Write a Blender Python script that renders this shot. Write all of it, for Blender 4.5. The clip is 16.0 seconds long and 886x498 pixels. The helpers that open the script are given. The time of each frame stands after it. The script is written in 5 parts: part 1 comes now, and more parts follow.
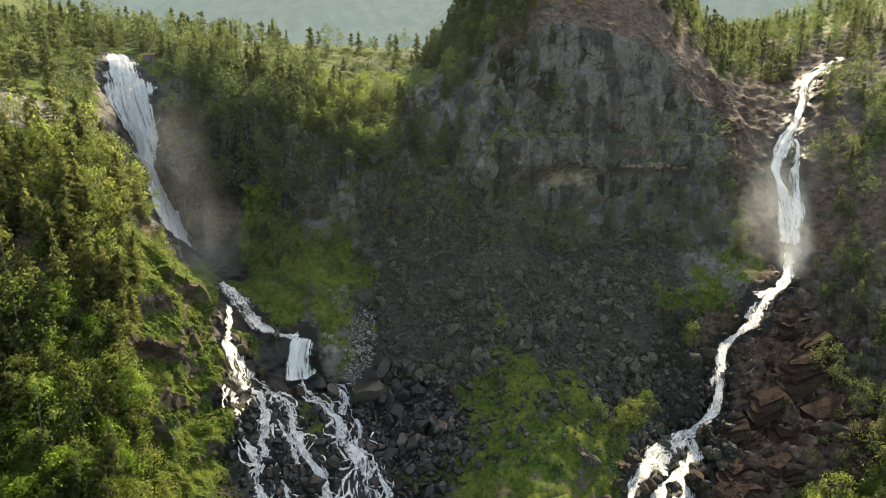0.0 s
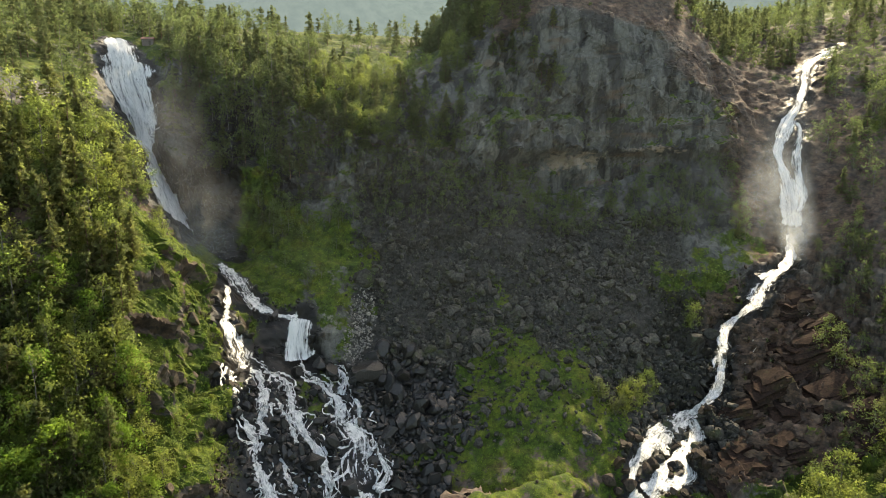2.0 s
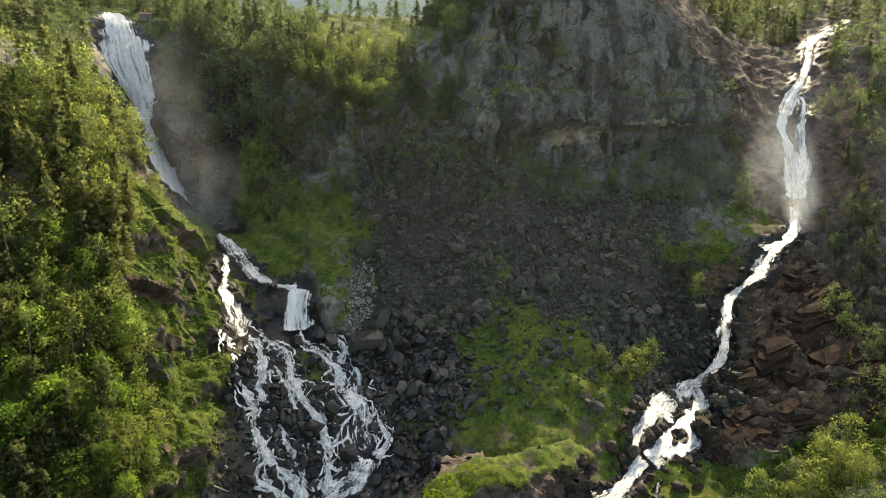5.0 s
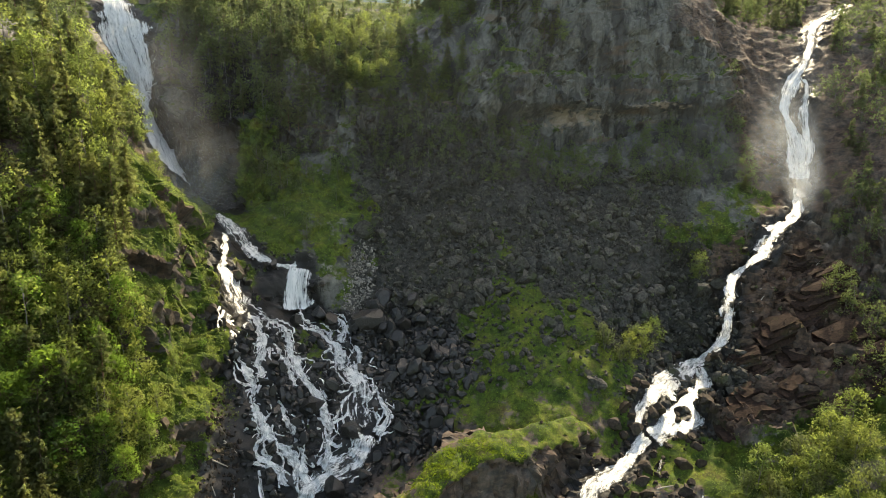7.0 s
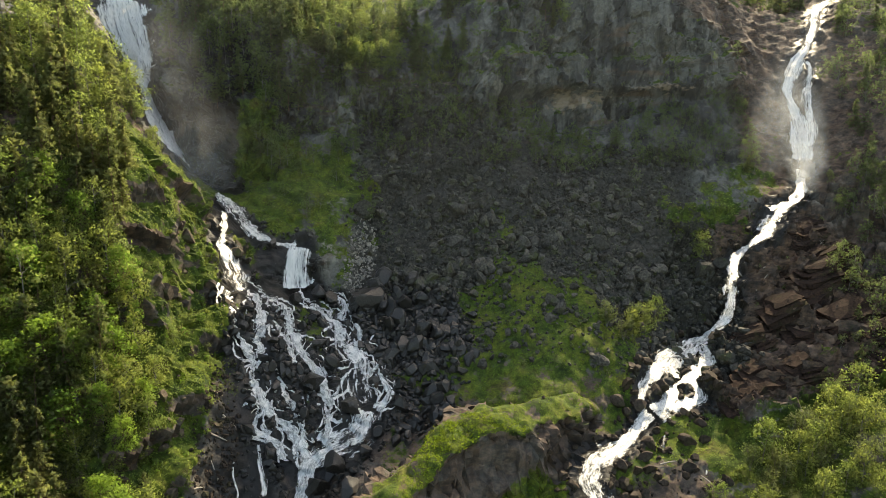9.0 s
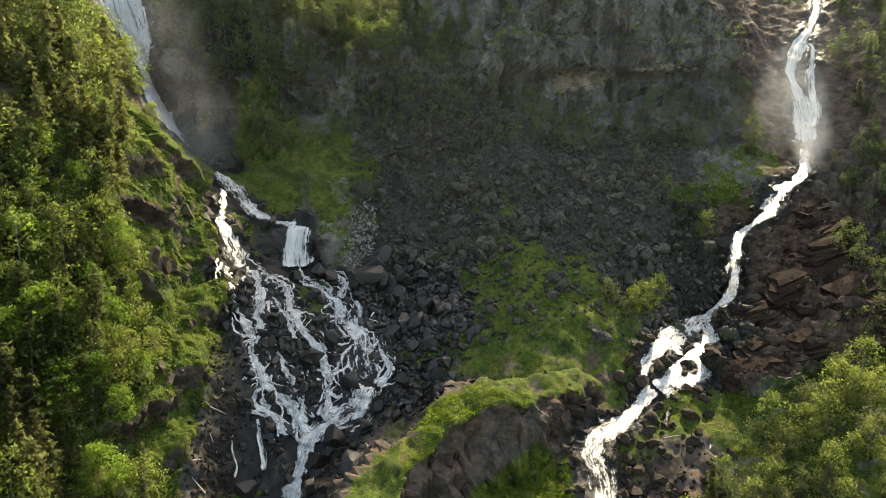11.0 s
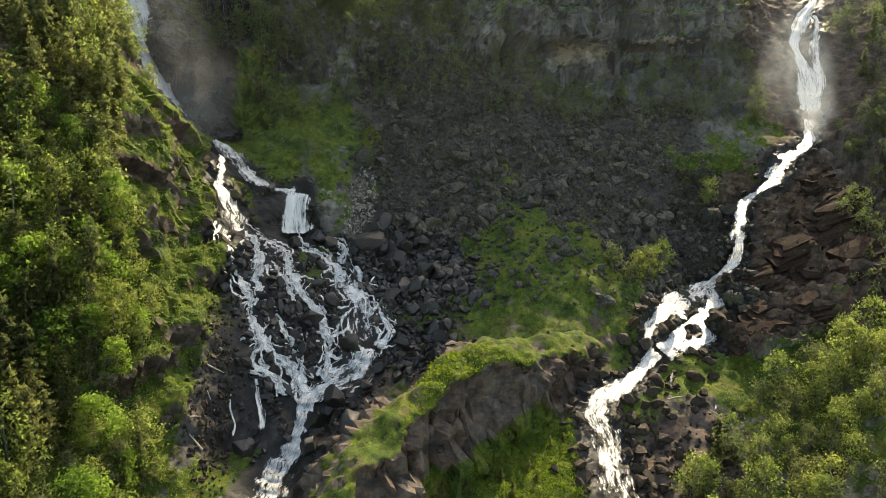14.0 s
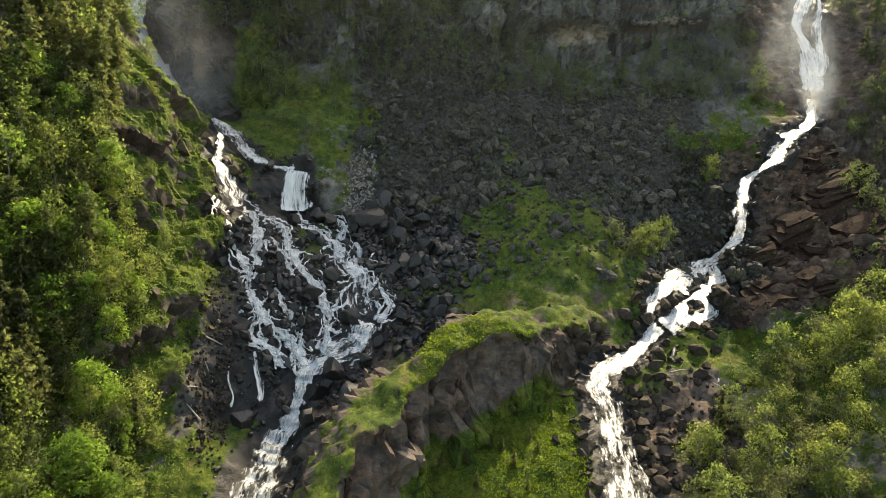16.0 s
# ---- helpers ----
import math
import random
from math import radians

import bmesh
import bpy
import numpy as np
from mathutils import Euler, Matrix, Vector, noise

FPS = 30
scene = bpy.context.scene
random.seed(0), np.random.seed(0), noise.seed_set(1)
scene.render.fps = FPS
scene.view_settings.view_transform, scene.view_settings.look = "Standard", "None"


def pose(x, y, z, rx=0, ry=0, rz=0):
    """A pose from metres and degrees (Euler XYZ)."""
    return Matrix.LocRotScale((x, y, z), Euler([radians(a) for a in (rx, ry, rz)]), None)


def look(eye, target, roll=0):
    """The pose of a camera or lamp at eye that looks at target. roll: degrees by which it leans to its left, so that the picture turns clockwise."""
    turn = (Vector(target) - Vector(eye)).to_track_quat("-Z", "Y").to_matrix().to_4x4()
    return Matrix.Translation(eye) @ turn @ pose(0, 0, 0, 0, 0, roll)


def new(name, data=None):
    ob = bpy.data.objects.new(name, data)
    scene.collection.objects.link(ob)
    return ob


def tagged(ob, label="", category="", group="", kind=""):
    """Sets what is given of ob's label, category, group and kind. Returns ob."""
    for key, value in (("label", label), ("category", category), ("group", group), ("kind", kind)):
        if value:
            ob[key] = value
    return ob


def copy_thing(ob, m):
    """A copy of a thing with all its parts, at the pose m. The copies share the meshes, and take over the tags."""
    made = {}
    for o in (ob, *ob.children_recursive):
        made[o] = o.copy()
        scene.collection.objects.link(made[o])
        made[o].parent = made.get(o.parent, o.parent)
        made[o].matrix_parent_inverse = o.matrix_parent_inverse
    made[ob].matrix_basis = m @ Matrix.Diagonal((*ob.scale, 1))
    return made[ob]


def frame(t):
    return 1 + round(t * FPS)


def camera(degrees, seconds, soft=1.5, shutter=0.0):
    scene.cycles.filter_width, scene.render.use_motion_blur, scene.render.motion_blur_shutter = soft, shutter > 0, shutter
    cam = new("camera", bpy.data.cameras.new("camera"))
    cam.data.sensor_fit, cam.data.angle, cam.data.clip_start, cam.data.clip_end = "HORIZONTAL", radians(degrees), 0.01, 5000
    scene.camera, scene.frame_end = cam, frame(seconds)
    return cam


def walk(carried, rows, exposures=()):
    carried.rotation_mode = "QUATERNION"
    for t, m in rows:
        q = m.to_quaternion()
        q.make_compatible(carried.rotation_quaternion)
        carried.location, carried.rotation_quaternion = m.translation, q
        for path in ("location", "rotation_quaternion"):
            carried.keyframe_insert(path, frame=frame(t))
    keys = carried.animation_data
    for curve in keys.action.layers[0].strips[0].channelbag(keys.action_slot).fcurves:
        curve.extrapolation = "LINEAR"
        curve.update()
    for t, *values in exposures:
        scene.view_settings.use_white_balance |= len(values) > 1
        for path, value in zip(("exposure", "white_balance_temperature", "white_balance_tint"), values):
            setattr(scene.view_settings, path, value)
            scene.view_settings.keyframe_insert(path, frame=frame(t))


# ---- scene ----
# ---- camera ----
cam = camera(68, 16.0, soft=0.6)
TILT = 90 - 13.25
PATH = [(0, 0.0, 0.0, 123.0), (2, 0.01, -0.02, 116.95), (4, -0.12, 0.0, 110.79), (6, -0.33, 0.04, 104.56), (8, -0.59, 0.08, 98.28), (10, -0.86, 0.12, 91.96), (12, -1.1, 0.13, 85.63), (14, -1.26, 0.09, 79.31), (16, -1.32, -0.0, 73.02)]
walk(cam, [(t, pose(x, y, z, TILT)) for t, x, y, z in PATH], exposures=[(0.0, 1.84, 8600, 6), (16.0, 1.84, 8600, 6)])

# ---- light: a high sun ahead and to the right of the view, behind the cliff ----
SUN_SIDE, SUN_UP = 28.0, 43.0
world = bpy.data.worlds.new("sky")
scene.world = world
world.use_nodes = True
wn = world.node_tree
sky = wn.nodes.new("ShaderNodeTexSky")
sky.sky_type = "NISHITA"
sky.sun_disc = False
sky.sun_elevation, sky.sun_rotation = radians(SUN_UP), radians(SUN_SIDE)
sky.dust_density, sky.air_density = 2.0, 1.0
wn.links.new(sky.outputs["Color"], wn.nodes["Background"].inputs["Color"])
wn.nodes["Background"].inputs["Strength"].default_value = 0.15
sun = new("sun", bpy.data.lights.new("sun", "SUN"))
sun.data.energy, sun.data.angle, sun.data.color = 2.9, radians(0.6), (1.0, 0.93, 0.8)
SUN_WAY = Vector((math.sin(radians(SUN_SIDE)) * math.cos(radians(SUN_UP)), math.cos(radians(SUN_SIDE)) * math.cos(radians(SUN_UP)), math.sin(radians(SUN_UP))))
sun.matrix_world = look(SUN_WAY * 400, (0, 0, 0))


# ---- noise on arrays ----
def lattice(ix, iy, iz, seed):
    h = (ix * 374761393 + iy * 668265263 + iz * 2147483647 + seed * 974634777) & 0xFFFFFFFF
    h = ((h ^ (h >> 13)) * 1274126177) & 0xFFFFFFFF
    h = ((h ^ (h >> 16)) * 2246822519) & 0xFFFFFFFF
    return ((h ^ (h >> 15)) & 0xFFFFFF) / float(0xFFFFFF)


def value_noise(x, y, z, seed=0):
    """Smooth noise between -1 and 1."""
    fx, fy, fz = np.floor(x), np.floor(y), np.floor(z)
    ix, iy, iz = fx.astype(np.int64), fy.astype(np.int64), fz.astype(np.int64)
    ux, uy, uz = x - fx, y - fy, z - fz
    ux, uy, uz = ux * ux * (3 - 2 * ux), uy * uy * (3 - 2 * uy), uz * uz * (3 - 2 * uz)
    out = 0.0
    for a in (0, 1):
        for b in (0, 1):
            for c in (0, 1):
                w = (ux if a else 1 - ux) * (uy if b else 1 - uy) * (uz if c else 1 - uz)
                out = out + w * lattice(ix + a, iy + b, iz + c, seed)
    return out * 2 - 1


def fbm(x, y, z, octaves=4, seed=0, gain=0.5):
    out, amp = 0.0, 1.0
    for k in range(octaves):
        out = out + amp * value_noise(x, y, z, seed + 7 * k)
        x, y, z, amp = x * 2.03 + 11.7, y * 2.03 + 5.3, z * 2.03 + 3.9, amp * gain
    return out


def cells(x, y, z, seed=0):
    """Cellular noise: a random value per cell, and how far a place is from its cell's edge."""
    fx, fy, fz = np.floor(x).astype(np.int64), np.floor(y).astype(np.int64), np.floor(z).astype(np.int64)
    best = np.full(x.shape, 9.0)
    second = np.full(x.shape, 9.0)
    value = np.zeros(x.shape)
    for a in (-1, 0, 1):
        for b in (-1, 0, 1):
            for c in (-1, 0, 1):
                ix, iy, iz = fx + a, fy + b, fz + c
                d = (ix + lattice(ix, iy, iz, seed) - x) ** 2 + (iy + lattice(ix, iy, iz, seed + 1) - y) ** 2 + (iz + lattice(ix, iy, iz, seed + 2) - z) ** 2
                near = d < best
                second = np.where(near, best, np.minimum(second, d))
                value = np.where(near, lattice(ix, iy, iz, seed + 3), value)
                best = np.where(near, d, best)
    return value, np.sqrt(second) - np.sqrt(best)


def bump(x, lo, hi, soft):
    """1 between lo and hi, fading to 0 over soft on either side."""
    a = np.clip((x - lo + soft) / soft, 0, 1)
    b = np.clip((hi + soft - x) / soft, 0, 1)
    return (a * a * (3 - 2 * a)) * (b * b * (3 - 2 * b))


def blob(x, y, cx, cy, rx, ry, turn=0.0):
    """1 at the middle of a turned ellipse of the plan, 0 at and past its rim."""
    c, s = math.cos(radians(turn)), math.sin(radians(turn))
    u, v = ((x - cx) * c + (y - cy) * s) / rx, (-(x - cx) * s + (y - cy) * c) / ry
    return np.clip(1 - (u * u + v * v), 0, 1)


# ---- the lie of the land: cross-sections from the valley up over the cliff to the plateau ----
SECTIONS = []


def section(x, *pairs):
    """One cross-section at x: y and height at fourteen corresponding places, from behind the valley to the back of the plateau."""
    SECTIONS.append((x, [(-1500, 60), (-500, -8)] + [tuple(p) for p in pairs] + [(pairs[-1][0] + 110, pairs[-1][1] + 6), (1200, 120)]))


section(-900, (-160, 60), (40, 90), (80, 110), (105, 120), (125, 130), (145, 145), (160, 160), (190, 175), (210, 185), (232, 195), (245, 205), (270, 215), (300, 225), (330, 235))
section(-260, (-160, -10), (40, 22), (80, 62), (105, 88), (125, 106), (145, 120), (160, 132), (190, 142), (210, 150), (232, 156), (245, 160), (270, 166), (300, 172), (330, 178))
section(-150, (-160, -20), (40, 2), (80, 38), (105, 62), (125, 82), (148, 100), (172, 117), (195, 126), (220, 132), (245, 137), (262, 139), (285, 143), (308, 148), (330, 152))
section(-122, (-160, -22), (40, -4), (80, 28), (105, 52), (122, 68), (145, 94), (172, 116), (192, 120), (222, 117), (252, 119), (262, 132), (280, 140), (300, 145), (330, 150))
section(-100, (-160, -22), (40, -8), (80, 19), (105, 44), (120, 60), (142, 87), (165, 105), (183, 109), (215, 92), (233, 86), (243, 112), (254, 131), (285, 140), (330, 147))
section(-80, (-160, -22), (40, -12), (80, 13), (102, 29), (120, 47), (140, 69), (160, 86), (172, 87), (195, 72), (211, 69), (224, 98), (240, 124), (258, 136), (330, 146))
section(-66, (-160, -22), (40, -14), (80, 8), (102, 18), (122, 35), (140, 50), (158, 61), (172, 66), (188, 64), (200, 65), (217, 91), (236, 120), (255, 132), (330, 146))
section(-54, (-160, -22), (40, -16), (80, 0), (100, 6), (120, 20), (140, 33), (160, 44), (172, 48), (186, 56), (203, 68), (215, 86), (234, 115), (252, 128), (330, 145))
section(-40, (-160, -22), (40, -17), (80, -5), (98, -1), (120, 7), (140, 25), (158, 35), (179, 40.5), (183.5, 49.3), (204, 69), (216, 83), (231, 107), (250, 122), (330, 144))
section(-20, (-160, -22), (40, -17), (80, -7), (98, -2), (122, 9), (140, 20), (153, 29), (170, 37), (188, 49), (204, 65), (218, 82), (230, 103), (250, 119), (330, 144))
section(0, (-160, -22), (40, -17), (80, -6), (98, -1), (124, 10), (142, 19), (157, 31), (172, 37), (187, 49), (209, 70), (219, 84), (230, 105), (254, 129), (330, 146))
section(20, (-160, -22), (40, -17), (80, -6), (100, 0), (124, 10), (142, 22), (157, 34), (170, 41), (188, 50), (212, 70), (225, 86), (238, 115), (250, 138), (330, 185))
section(40, (-160, -22), (40, -17), (80, -6), (100, 1), (122, 8), (146, 19), (160, 33), (172, 41), (189, 51), (214, 68), (236, 82), (247, 118), (256, 149), (330, 226))
section(55, (-160, -22), (40, -17), (80, -5), (100, 1), (122, 9), (143, 18), (158, 26), (172, 35), (189, 50), (217, 70), (240, 84), (249, 122), (257, 147), (330, 236))
section(68, (-160, -22), (40, -16), (80, -3), (100, 3), (122, 11), (145, 20), (162, 26), (173, 32), (189, 48), (219, 72), (241, 88), (251, 127), (257, 143), (330, 234))
section(80, (-160, -22), (40, -14), (80, 0), (100, 8), (122, 16), (142, 23), (160, 31), (172, 38), (188, 49), (219, 72), (238, 92), (251, 127), (258, 141), (330, 226))
section(95, (-160, -22), (40, -12), (80, 4), (100, 12), (120, 19), (142, 27), (160, 37), (172, 43), (186, 50), (217, 72), (236, 95), (250, 121), (262, 135), (330, 196))
section(115, (-160, -22), (40, -10), (80, 9), (100, 17), (122, 26), (142, 34), (160, 43), (172, 48), (186, 54), (210, 68), (228, 84), (252, 110), (270, 127), (330, 166))
section(135, (-160, -22), (40, -6), (80, 15), (100, 26), (120, 36), (140, 46), (158, 55), (172, 62), (188, 70), (207, 79), (230, 94), (256, 113), (275, 124), (330, 147))
section(160, (-160, -20), (40, 0), (80, 24), (100, 38), (120, 50), (140, 60), (158, 68), (172, 76), (188, 84), (210, 96), (234, 110), (268, 126), (283, 132), (330, 148))
section(260, (-160, -6), (40, 24), (80, 50), (100, 66), (120, 80), (140, 92), (158, 102), (172, 110), (190, 120), (215, 132), (240, 144), (275, 158), (300, 166), (330, 176))
section(900, (-160, 60), (40, 90), (80, 110), (105, 120), (125, 130), (145, 145), (160, 160), (190, 175), (210, 185), (232, 195), (245, 205), (270, 215), (300, 225), (330, 235))

COUNTS = (4, 8, 24, 40, 36, 40, 42, 38, 28, 36, 56, 48, 56, 50, 80, 22, 6)  # steps between neighbouring places of a section
XS = np.concatenate([np.linspace(-900, -260, 9)[:-1], np.linspace(-260, -165, 16)[:-1], np.linspace(-165, 185, 480), np.linspace(185, 260, 13)[1:], np.linspace(260, 900, 9)[1:]])


def lay_land():
    """Lofts the sections: plan y and height, on a grid of x (rows) and steps up the slope (columns)."""
    at = np.array([s[0] for s in SECTIONS], float)
    k = np.array([s[1] for s in SECTIONS], float)
    i = np.clip(np.searchsorted(at, XS, side="right") - 1, 0, len(at) - 2)
    h = np.diff(at)[:, None, None]
    slope = np.diff(k, axis=0) / h
    m = np.zeros_like(k)
    m[1:-1] = (slope[:-1] * h[1:] + slope[1:] * h[:-1]) / (h[1:] + h[:-1])
    u = ((XS - at[i]) / (at[i + 1] - at[i]))[:, None, None]
    d = (at[i + 1] - at[i])[:, None, None]
    knots = (2 * u**3 - 3 * u**2 + 1) * k[i] + (u**3 - 2 * u**2 + u) * d * m[i] + (3 * u**2 - 2 * u**3) * k[i + 1] + (u**3 - u**2) * d * m[i + 1]
    cols = []
    for j, n in enumerate(COUNTS):
        f = np.arange(n)[None, :, None] / n
        cols.append(knots[:, j : j + 1] * (1 - f) + knots[:, j + 1 : j + 2] * f)
    grid = np.concatenate(cols + [knots[:, -1:]], axis=1)
    for _ in range(14):
        grid[:, 1:-1] = 0.25 * grid[:, :-2] + 0.5 * grid[:, 1:-1] + 0.25 * grid[:, 2:]
    return grid[..., 0], grid[..., 1]


PY, PZ = lay_land()
PX = np.repeat(XS[:, None], PY.shape[1], 1)


def steepness():
    """Sine of the slope: 0 where the land is level, 1 where it is upright."""
    base = np.stack([PX, PY, PZ], -1)
    n = np.cross(np.gradient(base, axis=0), np.gradient(base, axis=1))
    n /= np.maximum(np.linalg.norm(n, axis=-1, keepdims=True), 1e-9)
    return np.sqrt(np.clip(1 - n[..., 2] ** 2, 0, 1))


STEEP = steepness()


# ---- the streams, in plan: x, y, width ----
LEFT_FALL = [(-130.0, 270.0, 6.5), (-126.1, 265.2, 9.6), (-122.4, 260.9, 12.0), (-120.4, 257.9, 13.2), (-119.2, 255.8, 17.0), (-117.6, 253.2, 17.7), (-114.9, 250.8, 14.7), (-112.5, 248.3, 14.3), (-110.4, 245.6, 12.9), (-108.7, 242.9, 12.0), (-107.0, 239.9, 11.7), (-104.8, 236.9, 9.7), (-103.2, 234.6, 10.2), (-101.9, 232.6, 12.9), (-99.3, 228.6, 15.5), (-94.6, 219.9, 16.8), (-90.1, 212.3, 16.3), (-85.8, 205.3, 13.4)]
LEFT_TOP = [(-69.4, 197.2, 1.0), (-64.5, 191.3, 4.3), (-60.7, 187.7, 6.5), (-57.6, 185.5, 5.8), (-54.2, 184.4, 3.5), (-51.2, 184.8, 1.6), (-48.4, 184.9, 1.0), (-45.7, 185.1, 1.5), (-42.2, 185.5, 4.2)]
SHORT_FALL = [(-42.0, 186.2, 4.2), (-42.3, 184.1, 6.0), (-42.5, 182.3, 6.8), (-42.4, 180.7, 7.6), (-42.3, 179.4, 8.9), (-41.5, 177.6, 10.6)]
LEFT_SIDE = [(-63.4, 184.8, 1.9), (-61.2, 175.7, 2.3), (-59.8, 171.3, 3.0), (-58.3, 169.8, 5.0), (-56.9, 168.9, 6.8), (-55.4, 166.6, 8.2), (-53.9, 164.9, 7.0), (-52.5, 164.6, 3.8)]
STRAND_A = [(-56.1, 161.0, 1.7), (-55.4, 157.7, 1.3), (-53.9, 156.1, 1.7), (-52.5, 154.2, 1.7), (-51.7, 152.5, 1.1), (-50.1, 151.5, 1.4), (-48.1, 149.9, 2.7), (-46.6, 148.5, 2.0), (-46.5, 146.2, 1.3), (-46.0, 144.1, 1.4), (-44.4, 142.2, 2.1), (-43.0, 140.0, 2.6), (-42.0, 138.4, 2.8), (-43.0, 136.2, 1.6), (-43.2, 134.6, 1.2), (-41.5, 134.3, 1.5), (-39.3, 134.0, 1.2), (-37.5, 133.4, 1.5), (-36.4, 131.9, 2.0), (-35.7, 130.6, 1.1)]
STRAND_B = [(-53.5, 165.3, 2.3), (-51.0, 165.6, 2.6), (-48.8, 163.0, 2.3), (-47.1, 159.8, 2.9), (-46.6, 156.3, 3.1), (-46.9, 153.6, 2.2), (-45.7, 151.6, 1.6), (-46.6, 148.7, 1.2)]
STRAND_C = [(-50.6, 167.4, 2.1), (-46.9, 168.7, 1.3), (-44.9, 168.6, 1.5), (-42.2, 165.0, 2.6), (-40.4, 161.0, 2.3), (-39.8, 158.8, 1.7), (-38.6, 157.4, 3.4), (-36.7, 155.0, 2.4), (-34.9, 153.2, 1.7), (-33.1, 151.7, 1.7), (-31.2, 149.8, 2.6), (-29.9, 147.3, 3.5), (-28.5, 145.2, 2.7), (-27.2, 143.2, 1.7), (-27.6, 141.1, 1.3), (-27.6, 138.9, 1.8), (-27.8, 136.5, 2.3), (-29.2, 134.5, 2.8)]
STRAND_D = [(-44.0, 160.9, 0.9), (-42.1, 157.8, 1.3), (-40.2, 156.0, 0.8), (-38.8, 153.5, 1.4), (-37.3, 151.4, 1.1), (-35.7, 150.7, 0.8)]
STRAND_E = [(-42.8, 176.7, 1.1), (-39.1, 175.0, 0.8), (-35.6, 172.3, 1.5), (-32.7, 169.2, 1.8), (-30.2, 167.5, 1.6), (-28.3, 164.4, 3.1), (-26.9, 160.9, 4.2), (-25.8, 158.0, 3.7), (-23.6, 156.0, 4.1), (-21.2, 153.6, 5.3), (-21.0, 150.8, 6.0), (-21.0, 148.1, 7.6), (-20.2, 145.5, 8.6), (-18.6, 143.5, 6.1)]
STRAND_F = [(-32.7, 177.2, 0.6), (-29.2, 175.9, 0.9), (-27.8, 173.3, 1.9), (-28.3, 170.2, 1.8), (-29.3, 167.6, 1.3)]
STRAND_G = [(-24.5, 166.7, 0.9), (-22.2, 162.7, 1.5), (-23.0, 159.1, 1.3), (-25.6, 157.8, 1.4)]
STRAND_H = [(-19.3, 155.3, 1.7), (-16.7, 151.8, 1.1), (-15.3, 149.3, 1.2), (-13.9, 147.5, 1.6), (-15.1, 144.9, 1.9), (-17.4, 142.8, 2.6)]
STRAND_I = [(-45.2, 151.5, 1.0), (-42.6, 149.7, 1.1), (-41.1, 147.5, 0.8), (-39.6, 145.4, 0.8), (-38.4, 143.3, 1.7), (-36.4, 141.1, 1.8), (-34.7, 139.2, 0.8), (-33.3, 137.4, 1.0), (-32.5, 135.5, 1.5), (-30.8, 133.3, 1.5)]
STRAND_J = [(-42.2, 138.6, 1.8), (-38.8, 137.7, 1.7), (-36.4, 136.7, 2.4), (-34.3, 135.2, 2.9), (-32.3, 133.4, 2.7), (-30.4, 131.4, 2.5)]
LEFT_MAIN = [(-18.7, 143.8, 5.3), (-19.0, 140.9, 5.5), (-20.3, 137.9, 6.9), (-23.9, 135.5, 7.3), (-27.6, 133.2, 5.7), (-30.6, 130.9, 4.4), (-31.1, 128.9, 4.6), (-31.3, 127.0, 3.3), (-31.5, 125.1, 2.9), (-32.0, 123.3, 3.8), (-32.7, 121.0, 5.8), (-34.1, 118.3, 7.3), (-35.6, 112.5, 9.0), (-36.9, 106.0, 9.0), (-36.0, 98.0, 9.0), (-30.0, 86.0, 9.0)]
SMALL_FALL = [(-42.2, 133.2, 0.9), (-41.5, 131.4, 1.2), (-40.6, 129.3, 1.9), (-39.6, 127.3, 2.0), (-39.2, 125.5, 1.4), (-39.1, 124.3, 0.9)]
SMALL_FALL_B = [(-45.9, 129.0, 0.5), (-45.9, 126.8, 0.5), (-45.2, 124.8, 0.6), (-44.2, 123.7, 0.6), (-44.4, 121.1, 0.8)]
RIGHT_FALL = [(168.0, 294.0, 3.0), (162.2, 287.6, 2.8), (155.3, 284.4, 2.8), (151.3, 281.5, 4.0), (146.6, 274.9, 3.4), (142.7, 267.2, 3.3), (138.1, 260.7, 3.3), (133.9, 254.6, 3.2), (130.9, 251.1, 3.6), (127.9, 248.5, 5.2), (125.1, 245.2, 5.4), (122.7, 241.5, 4.3), (120.7, 238.6, 4.1), (120.6, 235.4, 2.6), (120.8, 232.2, 4.0), (120.7, 228.6, 5.1), (119.6, 224.9, 6.6), (118.5, 221.3, 7.7), (117.3, 217.4, 6.4), (115.7, 214.3, 3.4)]
RIGHT_FALL_B = [(130.4, 249.8, 2.1), (131.6, 246.3, 1.9), (130.1, 242.7, 2.5), (128.0, 238.9, 3.0), (126.3, 235.7, 3.0), (125.2, 232.2, 3.2), (124.5, 228.5, 3.3), (123.6, 224.8, 3.5), (121.6, 220.9, 3.1), (118.9, 217.8, 2.3)]
RIGHT_RUN = [(115.2, 214.3, 2.0), (113.7, 209.8, 2.9), (111.2, 204.8, 3.2), (108.0, 202.6, 3.0), (104.3, 200.8, 3.5), (100.6, 198.5, 5.1), (97.9, 194.8, 5.4), (95.5, 191.7, 4.3), (92.5, 190.4, 2.0), (89.5, 189.0, 1.5), (86.8, 188.0, 2.1), (84.4, 185.5, 2.9), (82.0, 181.2, 2.9), (79.9, 176.5, 3.1), (78.5, 173.0, 3.1), (76.9, 170.6, 2.7), (74.2, 169.6, 2.6), (71.5, 169.1, 2.4), (67.9, 167.9, 3.6), (63.1, 164.7, 4.8), (57.3, 160.1, 5.2), (53.1, 155.8, 3.7), (49.9, 152.9, 3.1), (48.4, 150.3, 1.7), (47.8, 147.8, 1.4), (47.6, 145.6, 1.6)]
